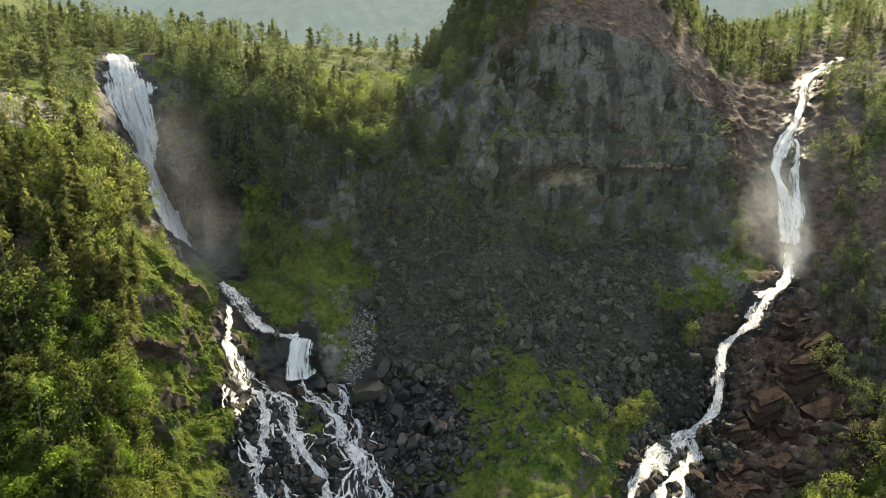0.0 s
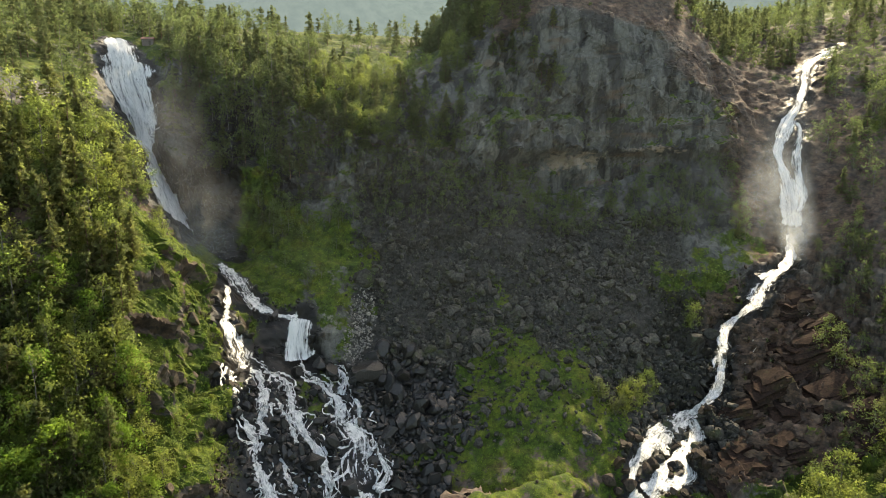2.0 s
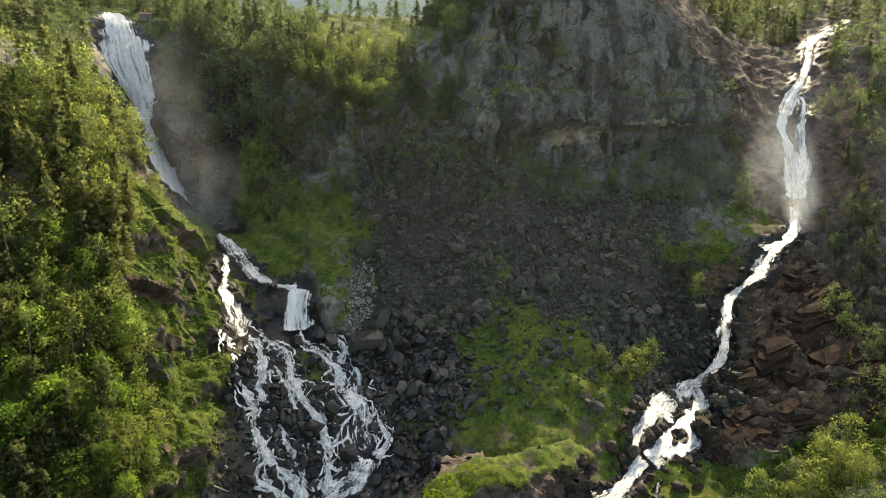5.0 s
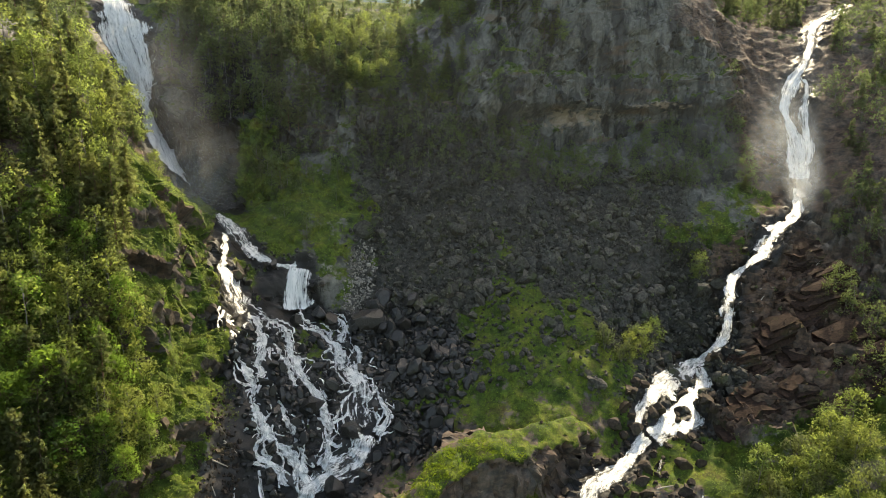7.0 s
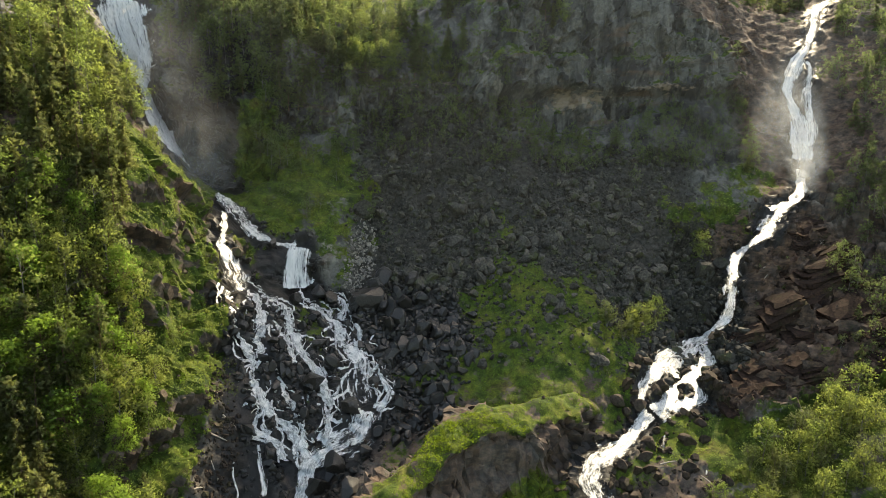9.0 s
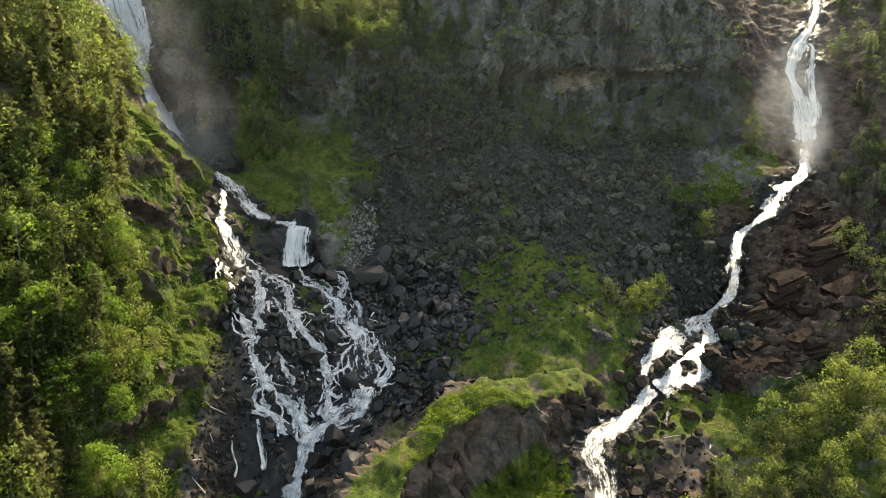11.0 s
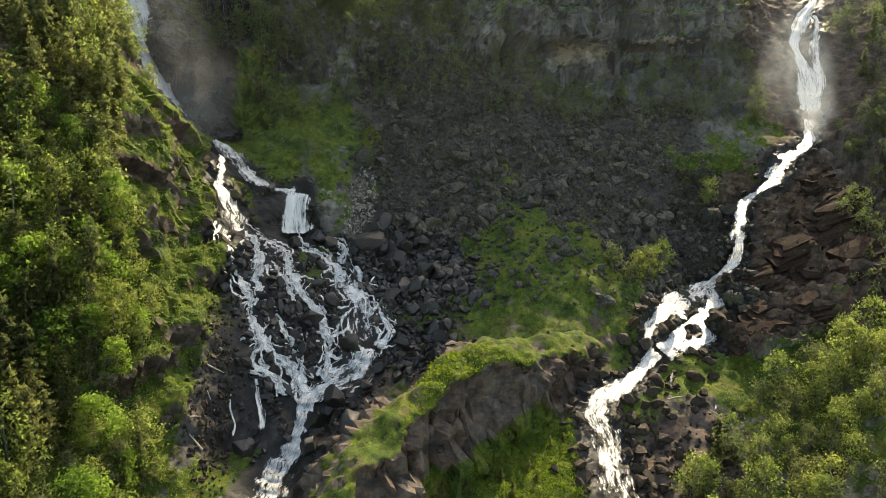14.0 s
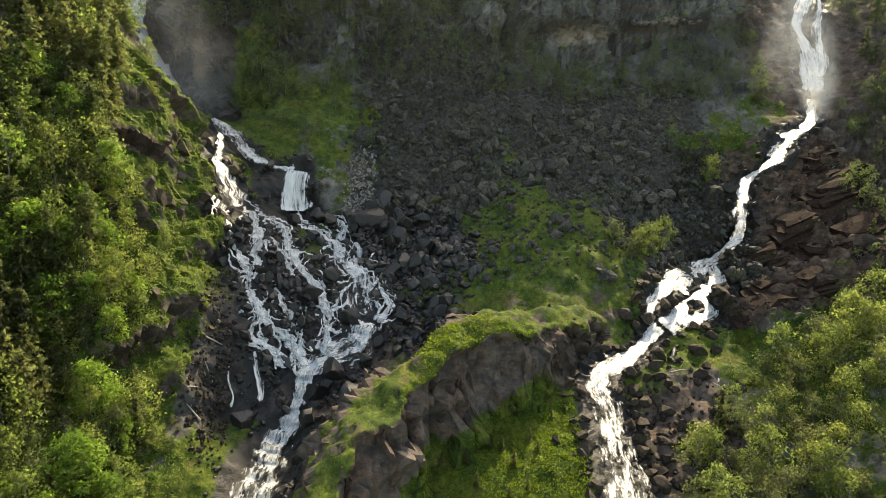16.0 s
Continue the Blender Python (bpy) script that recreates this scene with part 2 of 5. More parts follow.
RIGHT_ARM = [(68.9, 167.6, 2.7), (69.4, 163.9, 2.4), (65.8, 159.2, 3.2), (61.9, 156.2, 2.1), (58.2, 153.8, 1.8), (55.0, 150.0, 3.0), (52.6, 147.2, 3.3), (49.5, 145.6, 3.5)]
RIGHT_ARM_B = [(66.2, 159.5, 2.3), (63.0, 154.8, 1.7), (63.7, 151.0, 2.2), (60.1, 149.1, 2.2), (56.4, 147.9, 2.2), (52.5, 146.7, 2.4)]
RIGHT_ARM_C = [(60.8, 162.5, 2.7), (58.3, 157.7, 2.0), (58.3, 155.2, 1.4)]
RIGHT_LOW = [(50.5, 146.3, 3.8), (46.2, 143.2, 2.9), (43.7, 140.5, 2.4), (41.1, 138.5, 3.4), (37.3, 136.3, 4.6), (33.6, 133.7, 4.5), (32.1, 131.3, 5.0), (31.0, 128.6, 4.6), (31.7, 126.3, 6.0), (32.3, 123.9, 7.8), (32.3, 121.4, 6.5), (32.2, 118.4, 5.9), (32.3, 115.9, 6.5), (32.2, 111.0, 7.2), (32.2, 106.0, 7.2), (30.0, 97.0, 8.0), (22.0, 84.0, 9.0)]
RIGHT_THREAD = [(51.8, 141.4, 0.7), (50.4, 138.5, 1.2), (48.4, 134.5, 1.4)]
RIGHT_THREAD_B = [(37.3, 133.0, 0.9), (35.8, 130.0, 1.1), (35.6, 126.6, 0.7)]
RIGHT_THREAD_C = [(56.4, 136.1, 0.6), (56.8, 133.4, 0.6), (58.1, 131.6, 0.6), (54.8, 129.5, 1.2), (51.7, 129.5, 0.7)]
RIVER = [(-30, 86, 10), (-8, 72, 16), (22, 80, 12), (60, 52, 26), (140, 10, 30), (320, -60, 34)]


def plan_line(points, step=0.9):
    """A smooth line through plan points, at even steps: x, y, width."""
    p = np.array(points, float)
    t = np.concatenate([[0], np.cumsum(np.hypot(*np.diff(p[:, :2], axis=0).T))])
    fine = np.linspace(0, t[-1], max(8, int(t[-1] / step)))
    m = np.gradient(p, t, axis=0)
    i = np.clip(np.searchsorted(t, fine, side="right") - 1, 0, len(t) - 2)
    d = (t[i + 1] - t[i])[:, None]
    u = ((fine - t[i])[:, None]) / d
    return (2 * u**3 - 3 * u**2 + 1) * p[i] + (u**3 - 2 * u**2 + u) * d * m[i] + (3 * u**2 - 2 * u**3) * p[i + 1] + (u**3 - u**2) * d * m[i + 1]


def column(x, y):
    """Where plan places lie on the grid of the land: fractional row and column."""
    x, y = np.atleast_1d(np.asarray(x, float)), np.atleast_1d(np.asarray(y, float))
    i = np.clip(np.searchsorted(XS, x, side="right") - 1, 0, len(XS) - 2)
    u = (x - XS[i]) / (XS[i + 1] - XS[i])
    j = np.empty(len(x))
    n = np.arange(PY.shape[1])
    for k in range(len(x)):
        j[k] = np.interp(y[k], PY[i[k]] * (1 - u[k]) + PY[i[k] + 1] * u[k], n)
    return i + u, j


def sample(field, i, j):
    """A field of the grid at fractional rows and columns."""
    a, b = np.clip(i.astype(int), 0, field.shape[0] - 2), np.clip(j.astype(int), 0, field.shape[1] - 2)
    u, v = i - a, j - b
    if field.ndim == 3:
        u, v = u[:, None], v[:, None]
    return field[a, b] * (1 - u) * (1 - v) + field[a + 1, b] * u * (1 - v) + field[a, b + 1] * (1 - u) * v + field[a + 1, b + 1] * u * v


# the grassy rock ridge that stands between the two streams
RIDGE = [(-31, 84, -4), (-25.5, 91, 6), (-20, 99, 14.5), (-15, 107, 19.5), (-9.5, 115, 22.5), (-3, 121, 24.8), (4, 130, 26.5), (16, 134.5, 26), (25, 140.5, 25), (31, 147, 22)]


def raise_ridge():
    line = plan_line(RIDGE, 0.8)
    near = (PX > -50) & (PX < 62) & (PY > 80) & (PY < 175)
    px, py = PX[near], PY[near]
    best, crest, side = np.full(px.shape, 1e9), np.zeros(px.shape), np.zeros(px.shape)
    way = np.gradient(line[:, :2], axis=0)
    for (x, y, z), (wx, wy) in zip(line, way):
        d = np.hypot(px - x, py - y)
        hit = d < best
        best, crest = np.where(hit, d, best), np.where(hit, z, crest)
        side = np.where(hit, (px - x) * wy - (py - y) * wx, side)
    wob = fbm(px / 8, py / 8, px * 0, 4, 5, 0.6) * 1.5
    steep = 2.0 + 0.35 * fbm(px / 6, py / 6, px * 0, 2, 15)
    front = side > 0
    drop = np.where(front, 0.22 * best + np.log1p(np.exp(np.clip((best + wob - 6.4) * 1.6, -20, 20))) / 1.6 * (steep + 2.2), np.log1p(np.exp(np.clip(best + wob - 2.4, -20, 20))) * 1.4)
    top = crest + 0.6 - drop - 0.05 * best**1.2 + fbm(px / 5, py / 5, px * 0, 3, 8) * 0.9
    for stream in (RIGHT_RUN, RIGHT_LOW, LEFT_MAIN):
        for x, y, w in plan_line(stream, 1.2):
            d = np.hypot(px - x, py - y) - 0.5 * w
            top = np.minimum(top, np.where(d < 5, PZ[near] + np.clip(d, 0, 5) * 3.0, 1e9))
    PZ[near] = np.maximum(PZ[near], top)


raise_ridge()
STEEP = steepness()

STREAMS = [LEFT_FALL, LEFT_TOP, SHORT_FALL, LEFT_SIDE, STRAND_A, STRAND_B, STRAND_C, STRAND_D, STRAND_E, STRAND_F, STRAND_G, STRAND_H, STRAND_I, STRAND_J, LEFT_MAIN, SMALL_FALL, RIGHT_FALL, RIGHT_FALL_B, RIGHT_RUN, RIGHT_ARM, RIGHT_ARM_B, RIGHT_ARM_C, RIGHT_LOW, RIVER]


def stream_field():
    """How far each place of the land is from running water, in widths and in metres."""
    wide, far = np.full(PX.shape, 9.0), np.full(PX.shape, 99.0)
    for points in STREAMS:
        line = plan_line(points, 1.6)
        z = sample(PZ, *column(line[:, 0], line[:, 1]))
        for (x, y, w), h in zip(line, z):
            i0, i1 = np.searchsorted(XS, [x - 20, x + 20])
            if i1 <= i0:
                continue
            d = np.sqrt((PX[i0:i1] - x) ** 2 + (PY[i0:i1] - y) ** 2 + (PZ[i0:i1] - h) ** 2)
            wide[i0:i1] = np.minimum(wide[i0:i1], d / (0.5 * w))
            far[i0:i1] = np.minimum(far[i0:i1], np.maximum(d - 0.5 * w, 0))
    return wide, far


WIDE, FAR = stream_field()


# ---- what covers the land ----
def cover():
    x, y, z = PX, PY, PZ
    n = fbm(x / 18, y / 18, z / 18, 5, 31, 0.6) * 0.6
    xw, yw = x + 9 * fbm(x / 15, y / 15, z * 0, 4, 81, 0.6), y + 7 * fbm(x / 15, y / 15, z * 0, 4, 91, 0.6)
    grass = np.clip((0.80 - STEEP) / 0.12, 0, 1) * 0.75                      # gentle slopes are overgrown
    spur = bump(x, -400, -57, 6) * bump(y, 40, 186, 8)
    grass = np.maximum(grass * (1 - 0.6 * spur), (0.6 + 0.2 * bump(y, 40, 128, 12)) * spur)
    grass = np.maximum(grass, 0.78 * bump(x, -76, -54, 4) * bump(y, 112, 182, 6))
    grass *= 1 - 0.5 * bump(x, -62, -56, 3) * bump(y, 120, 182, 6)
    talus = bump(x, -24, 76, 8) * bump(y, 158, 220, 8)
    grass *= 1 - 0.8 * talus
    pit = blob(x, y, -12, 158, 22, 26) ** 0.5
    grass *= 1 - 0.9 * pit
    foot = bump(x, -20, 75, 8) * bump(y, 205, 240, 5)
    grass *= 1 - 0.6 * foot
    for cx, cy, rx, ry, turn, top in ((-42, 204, 24, 13, -12, 0.85), (-27, 196, 9, 12, 0, 0.75), (18, 168, 30, 20, -8, 1.0), (24, 156, 26, 13, 18, 0.9), (4, 153, 14, 8, 30, 0.75), (15, 112, 25, 15, 22, 1.0), (48, 168, 14, 9, 0, 0.6), (100, 190, 10, 8, 0, 0.5), (104, 173, 9, 5, 0, 0.9), (80, 205, 18, 12, 0, 0.6)):
        grass = np.maximum(grass, top * np.clip(1.6 * blob(xw, yw, cx, cy, rx, ry, turn), 0, 1))
    face = bump(x, -26, 46, 3) * bump(y, 96, 152, 4) * np.clip((STEEP - 0.74) / 0.08, 0, 1)
    grass *= 1 - face
    line = 0.75 * np.clip((z - np.where(x < -10, 3, 13)) / 3, 0, 1) * bump(x, -32, 42, 3) * bump(y, 92, 152, 4) * np.clip((0.74 - STEEP) / 0.14, 0, 1)
    grass = np.maximum(grass, line)
    grass = np.maximum(grass, 0.62 * bump(x, -230, 14, 8) * bump(y, 258, 700, 8))
    meadow = bump(x, -16, 34, 3) * bump(y, 90, 126, 3) * np.clip((np.interp(x, (-16, -1, 10, 22, 30), (4, 11, 12.5, 19.5, 21)) - z) / 1.5, 0, 1)
    grass = np.maximum(grass, 0.95 * meadow)
    red = bump(x, 70, 112, 6) * bump(y, 146, 196, 8)
    red_bare = np.clip(1.5 * blob(x, y, 86, 165, 20, 17, 25), 0, 1)
    grass *= 1 - 0.75 * red_bare
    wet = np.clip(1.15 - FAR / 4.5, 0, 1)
    # ridge face: slightly darkened rock
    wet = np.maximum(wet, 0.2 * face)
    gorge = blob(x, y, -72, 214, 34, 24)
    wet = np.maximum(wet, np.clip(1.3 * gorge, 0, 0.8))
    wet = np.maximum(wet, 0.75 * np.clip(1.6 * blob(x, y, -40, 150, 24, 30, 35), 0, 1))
    # hollow: its shade goes into the ground's colour by way of this mask
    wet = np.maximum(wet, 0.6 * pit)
    # ridge foot and stream bank: rock made darker with the same mask
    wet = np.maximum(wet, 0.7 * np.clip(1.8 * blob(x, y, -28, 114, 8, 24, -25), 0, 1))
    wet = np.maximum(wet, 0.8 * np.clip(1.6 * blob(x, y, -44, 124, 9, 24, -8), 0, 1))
    grass *= 1 - np.clip(1.3 - FAR / 2.6, 0, 1)
    grass *= 1 - 0.6 * np.clip(1.6 * blob(x, y, -36, 148, 20, 30, 35), 0, 1)
    grass *= 1 - 0.8 * np.clip(1.8 * blob(x, y, -28, 116, 9, 22, -25), 0, 1)
    isle = np.clip(2.0 * blob(x, y, -50, 174, 10, 11), 0, 1)
    grass, wet = grass * (1 - isle), np.maximum(wet, isle)
    bare = bump(x, 62, 130, 6) * bump(y, 148, 262, 8)
    keep = np.clip(1.6 * blob(x, y, 105, 173, 9, 5), 0, 1) + np.clip(1.6 * blob(x, y, 80, 205, 16, 9), 0, 1) + np.clip(1.5 * blob(x, y, 100, 212, 9, 8), 0, 1)
    grass *= 1 - 0.72 * bare * (1 - np.clip(keep, 0, 1))
    bank = np.clip(1.7 * blob(x, y, 46, 116, 13, 24, -28), 0, 1)
    grass, red = grass * (1 - 0.85 * bank), np.maximum(red, 0.8 * bank)
    right_bank = bump(x, 118, 210, 8) * bump(y, 140, 330, 8)
    grass *= 1 - 0.7 * right_bank
    red = np.maximum(red, 0.6 * right_bank)
    red = np.maximum(red, 0.9 * bump(x, 104, 150, 8) * bump(y, 206, 296, 8))
    dome = bump(x, 22, 98, 8) * bump(y, 250, 320, 4) * np.clip((0.9 - STEEP) / 0.08, 0, 1)
    grass *= 1 - 0.85 * dome
    slab = bump(x, -14, 16, 5) * bump(y, 238, 262, 4)
    grass *= 1 - 0.8 * slab
    red = np.maximum(red, 0.9 * dome)
    red = np.maximum(red, 0.7 * spur)
    red = np.maximum(red, 0.7 * bump(x, -34, 46, 4) * bump(y, 88, 150, 5))
    slope_slab = np.clip(1.8 * blob(x, y, -122, 192, 16, 26), 0, 1)
    grass, red = grass * (1 - 0.95 * slope_slab), red * (1 - 0.6 * slope_slab)
    return np.clip(grass + n * 0.6 * (grass > 0.02), 0, 1), wet, red, talus


GRASS, WET_DARK, RED, TALUS = cover()
PALE = 0.9 * np.clip(1 - ((PX - 47) / 17) ** 2 - ((PZ - 93) / 6) ** 2, 0, 1) + 0.6 * np.clip(1 - ((PX - 78) / 18) ** 2 - ((PZ - 97) / 4) ** 2, 0, 1) + 0.5 * np.clip(1 - ((PX + 4) / 14) ** 2 - ((PZ - 98) / 6) ** 2, 0, 1) + 0.35 * np.clip(1 - ((PX + 25) / 5) ** 2 - ((PY - 187) / 9) ** 2, 0, 1)


def relief():
    """Roughness of rock and turf, pushed out along the normal of the smooth land."""
    base = np.stack([PX, PY, PZ], -1)
    nrm = np.cross(np.gradient(base, axis=0), np.gradient(base, axis=1))
    nrm /= np.maximum(np.linalg.norm(nrm, axis=-1, keepdims=True), 1e-9)
    core = (XS > -170) & (XS < 190)
    a, b = np.where(core)[0][[0, -1]]
    x, y, z = PX[a : b + 1], PY[a : b + 1], PZ[a : b + 1]
    cliff = np.clip((STEEP[a : b + 1] - 0.72) / 0.14, 0, 1) * (1 - 0.6 * bump(x, -400, -60, 6) * bump(y, 40, 180, 6))
    warp = fbm(x / 9, y / 9, z / 9, 3, 3)
    big, _ = cells(x / 7 + warp * 0.5, y / 9, z / 13 + warp * 0.4, 11)
    mid, edge = cells(x / 2.5 + warp * 0.4, y / 3.4, z / np.where(cliff > 0.5, 8.0, 3.6) + warp * 0.4, 21)
    step = (z + warp * 5 + x * 0.12) / 8.5
    ledge = np.abs(step - np.floor(step) - 0.35) * 2 - 0.6
    rock = fbm(x / 17, y / 17, z / 26, 4, 41) * 2.6 + (big - 0.5) * 4.4 + (mid - 0.5) * 1.7 - np.clip(0.14 - edge, 0, 1) * 5.0 + ledge * 1.6 + fbm(x / 2.2, y / 2.2, z / 2.2, 3, 51) * 0.35
    turf = fbm(x / 11, y / 11, z / 11, 4, 61) * 1.3 + fbm(x / 2.1, y / 2.1, z / 2.1, 3, 71) * 0.38
    rough = np.clip(1 - GRASS[a : b + 1], 0, 1) * (1 - cliff)
    roof = bump(x, 18, 98, 10) * (2.6 * bump(z, 98, 106, 4) - 2.2 * bump(z, 84, 93, 4)) * cliff
    layer = (z + warp * 1.6 + 0.22 * x + 0.1 * y) / 3.8
    layered = bump(x, 68, 125, 6) * bump(y, 142, 200, 8) * ((layer - np.floor(layer)) ** 1.5 * 3.4 - 1.4 + fbm(x / 9, y / 9, z / 6, 3, 47) * 0.8 + (big - 0.5) * 2.2 + (mid - 0.5) * 0.7 - np.clip(0.12 - edge, 0, 1) * 5.0)
    flank = bump(x, -72, -55, 5) * bump(y, 104, 188, 6)
    d = cliff * rock + roof + (1 - cliff) * (turf + layered + flank * ((big - 0.5) * 5.0 + (mid - 0.5) * 1.2 - np.clip(0.12 - edge, 0, 1) * 4.0 + fbm(x / 1.6, y / 1.6, z / 1.6, 2, 77) * 0.4) + rough * ((mid - 0.5) * 1.3 + (big - 0.5) * 1.0))
    d = d * (0.35 + 0.65 * np.clip((WIDE[a : b + 1] - 0.8) / 1.2, 0, 1)) - 1.0 * np.clip(1.25 - WIDE[a : b + 1], 0, 1)
    slabby = bump(x, 26, 96, 8) * bump(y, 252, 310, 5) + bump(x, -14, 16, 4) * bump(y, 240, 260, 4)
    d *= 1 - 0.65 * np.clip(slabby, 0, 1)
    full = np.zeros(PX.shape)
    full[a : b + 1] = d
    return base, nrm, base + nrm * full[..., None]


BASE, NORMAL, LAND = relief()


def ledges():
    """Turf and heather that hold on the ledges of the cliff."""
    n = np.cross(np.gradient(LAND, axis=0), np.gradient(LAND, axis=1))
    up = n[..., 2] / np.maximum(np.linalg.norm(n, axis=-1), 1e-9)
    up = 0.25 * (np.roll(up, 1, 0) + np.roll(up, -1, 0) + np.roll(up, 1, 1) + np.roll(up, -1, 1))
    keep = np.clip((up - 0.46) / 0.2, 0, 1) * np.clip((STEEP - 0.74) / 0.1, 0, 1) * bump(PY, 210, 262, 8) * (1 - WET_DARK) * (1 - 0.8 * bump(PX, 22, 96, 8) * bump(PY, 252, 300, 3))
    bank = bump(PX, -76, -55, 4) * bump(PY, 104, 188, 6) * np.clip((FAR - 1) / 2, 0, 1)
    mossy = np.clip(1.5 - 2.6 * (0.62 - up), 0, 0.95)
    return np.maximum(GRASS * (1 - bank) + bank * mossy, 0.62 * keep)


GRASS = ledges()


def spots(x, y):
    """Places on the finished land, from the plan, with the normals of the smooth land."""
    i, j = column(x, y)
    return sample(LAND, i, j), sample(NORMAL, i, j)


# ---- materials ----
def make(name):
    m = bpy.data.materials.new(name)
    m.use_nodes = True
    t = m.node_tree
    return m, t, t.nodes["Principled BSDF"]


def node(t, kind, **inputs):
    n = t.nodes.new(kind)
    for k, v in inputs.items():
        n.inputs[k].default_value = v
    return n


def noise_of(t, scale, detail=5.0, rough=0.6, stretch=None, vector=None, twist=0.0):
    n = node(t, "ShaderNodeTexNoise", Scale=scale, Detail=detail, Roughness=rough, Distortion=twist)
    if vector is None:
        vector = t.nodes.new("ShaderNodeTexCoord").outputs["Object"]
    if stretch:
        s = node(t, "ShaderNodeMapping", Scale=stretch)
        t.links.new(vector, s.inputs["Vector"])
        vector = s.outputs["Vector"]
    t.links.new(vector, n.inputs["Vector"])
    return n.outputs["Fac"]


def ramp(t, fac, stops):
    r = t.nodes.new("ShaderNodeValToRGB")
    e = r.color_ramp.elements
    while len(e) < len(stops):
        e.new(0.5)
    for s, (p, c) in zip(e, stops):
        s.position, s.color = p, (*c, 1) if len(c) == 3 else c
    t.links.new(fac, r.inputs["Fac"])
    return r.outputs["Color"]


def mix(t, fac, a, b, blend="MIX"):
    m = t.nodes.new("ShaderNodeMix")
    m.data_type, m.blend_type = "RGBA", blend
    for socket, v in ((m.inputs[0], fac), (m.inputs[6], a), (m.inputs[7], b)):
        if isinstance(v, bpy.types.NodeSocket):
            t.links.new(v, socket)
        else:
            socket.default_value = v if not isinstance(v, tuple) else (*v, 1)
    return m.outputs[2]


def maths(t, op, a, b=0.0, c=0.0):
    m = t.nodes.new("ShaderNodeMath")
    m.operation = op
    for socket, v in zip(m.inputs, (a, b, c)):
        if isinstance(v, bpy.types.NodeSocket):
            t.links.new(v, socket)
        else:
            socket.default_value = v
    return m.outputs[0]


def smooth(t, v, lo, hi):
    r = t.nodes.new("ShaderNodeMapRange")
    r.interpolation_type = "SMOOTHSTEP"
    r.inputs[1].default_value, r.inputs[2].default_value = lo, hi
    t.links.new(v, r.inputs[0])
    return r.outputs[0]


def attribute(t, name):
    a = t.nodes.new("ShaderNodeAttribute")
    a.attribute_name = name
    return a.outputs["Fac"]


def relief_of(t, bsdf, height, strength, distance):
    b = node(t, "ShaderNodeBump", Strength=strength, Distance=distance)
    t.links.new(height, b.inputs["Height"])
    t.links.new(b.outputs["Normal"], bsdf.inputs["Normal"])


def rock_colours(t):
    """Grey-brown gneiss with dark streaks, pale scars and rusty bands."""
    big = noise_of(t, 0.05, 6, 0.62)
    grain = noise_of(t, 0.9, 6, 0.7)
    streak = noise_of(t, 0.17, 6, 0.6, (1.0, 1.0, 0.09))
    c = ramp(t, grain, [(0.25, (0.05, 0.049, 0.042)), (0.5, (0.10, 0.097, 0.085)), (0.75, (0.17, 0.163, 0.142))])
    c = mix(t, smooth(t, big, 0.42, 0.68), c, (0.13, 0.125, 0.11))
    c = mix(t, maths(t, "MULTIPLY", smooth(t, streak, 0.46, 0.58), 0.85), c, (0.03, 0.029, 0.027))
    pale = noise_of(t, 0.11, 4, 0.55, (1.0, 1.0, 0.7))
    c = mix(t, maths(t, "MULTIPLY", smooth(t, pale, 0.60, 0.70), 0.45), c, (0.26, 0.24, 0.205))
    band = noise_of(t, 0.16, 5, 0.6, (0.35, 0.35, 1.6))
    c = mix(t, maths(t, "MULTIPLY", smooth(t, band, 0.56, 0.68), 0.6), c, (0.11, 0.07, 0.045))
    warp = t.nodes.new("ShaderNodeTexCoord").outputs["Object"]
    bent = t.nodes.new("ShaderNodeVectorMath")
    bent.operation = "MULTIPLY_ADD"
    wobble = node(t, "ShaderNodeTexNoise", Scale=0.3, Detail=4.0)
    t.links.new(warp, wobble.inputs["Vector"])
    t.links.new(wobble.outputs["Color"], bent.inputs[0])
    bent.inputs[1].default_value = (3.0, 3.0, 3.0)
    t.links.new(warp, bent.inputs[2])
    for size, stretch, deep in ((0.11, (1.0, 1.0, 0.35), 0.4), (0.5, (1.0, 1.0, 0.6), 0.22)):
        s = node(t, "ShaderNodeMapping", Scale=stretch)
        t.links.new(bent.outputs[0], s.inputs["Vector"])
        v = node(t, "ShaderNodeTexVoronoi", Scale=size)
        v.feature = "DISTANCE_TO_EDGE"
        t.links.new(s.outputs["Vector"], v.inputs["Vector"])
        crack = smooth(t, v.outputs["Distance"], 0.0, 0.055)
        c = mix(t, maths(t, "MULTIPLY", maths(t, "SUBTRACT", 1.0, crack), deep), c, (0.012, 0.011, 0.01))
    return c, grain


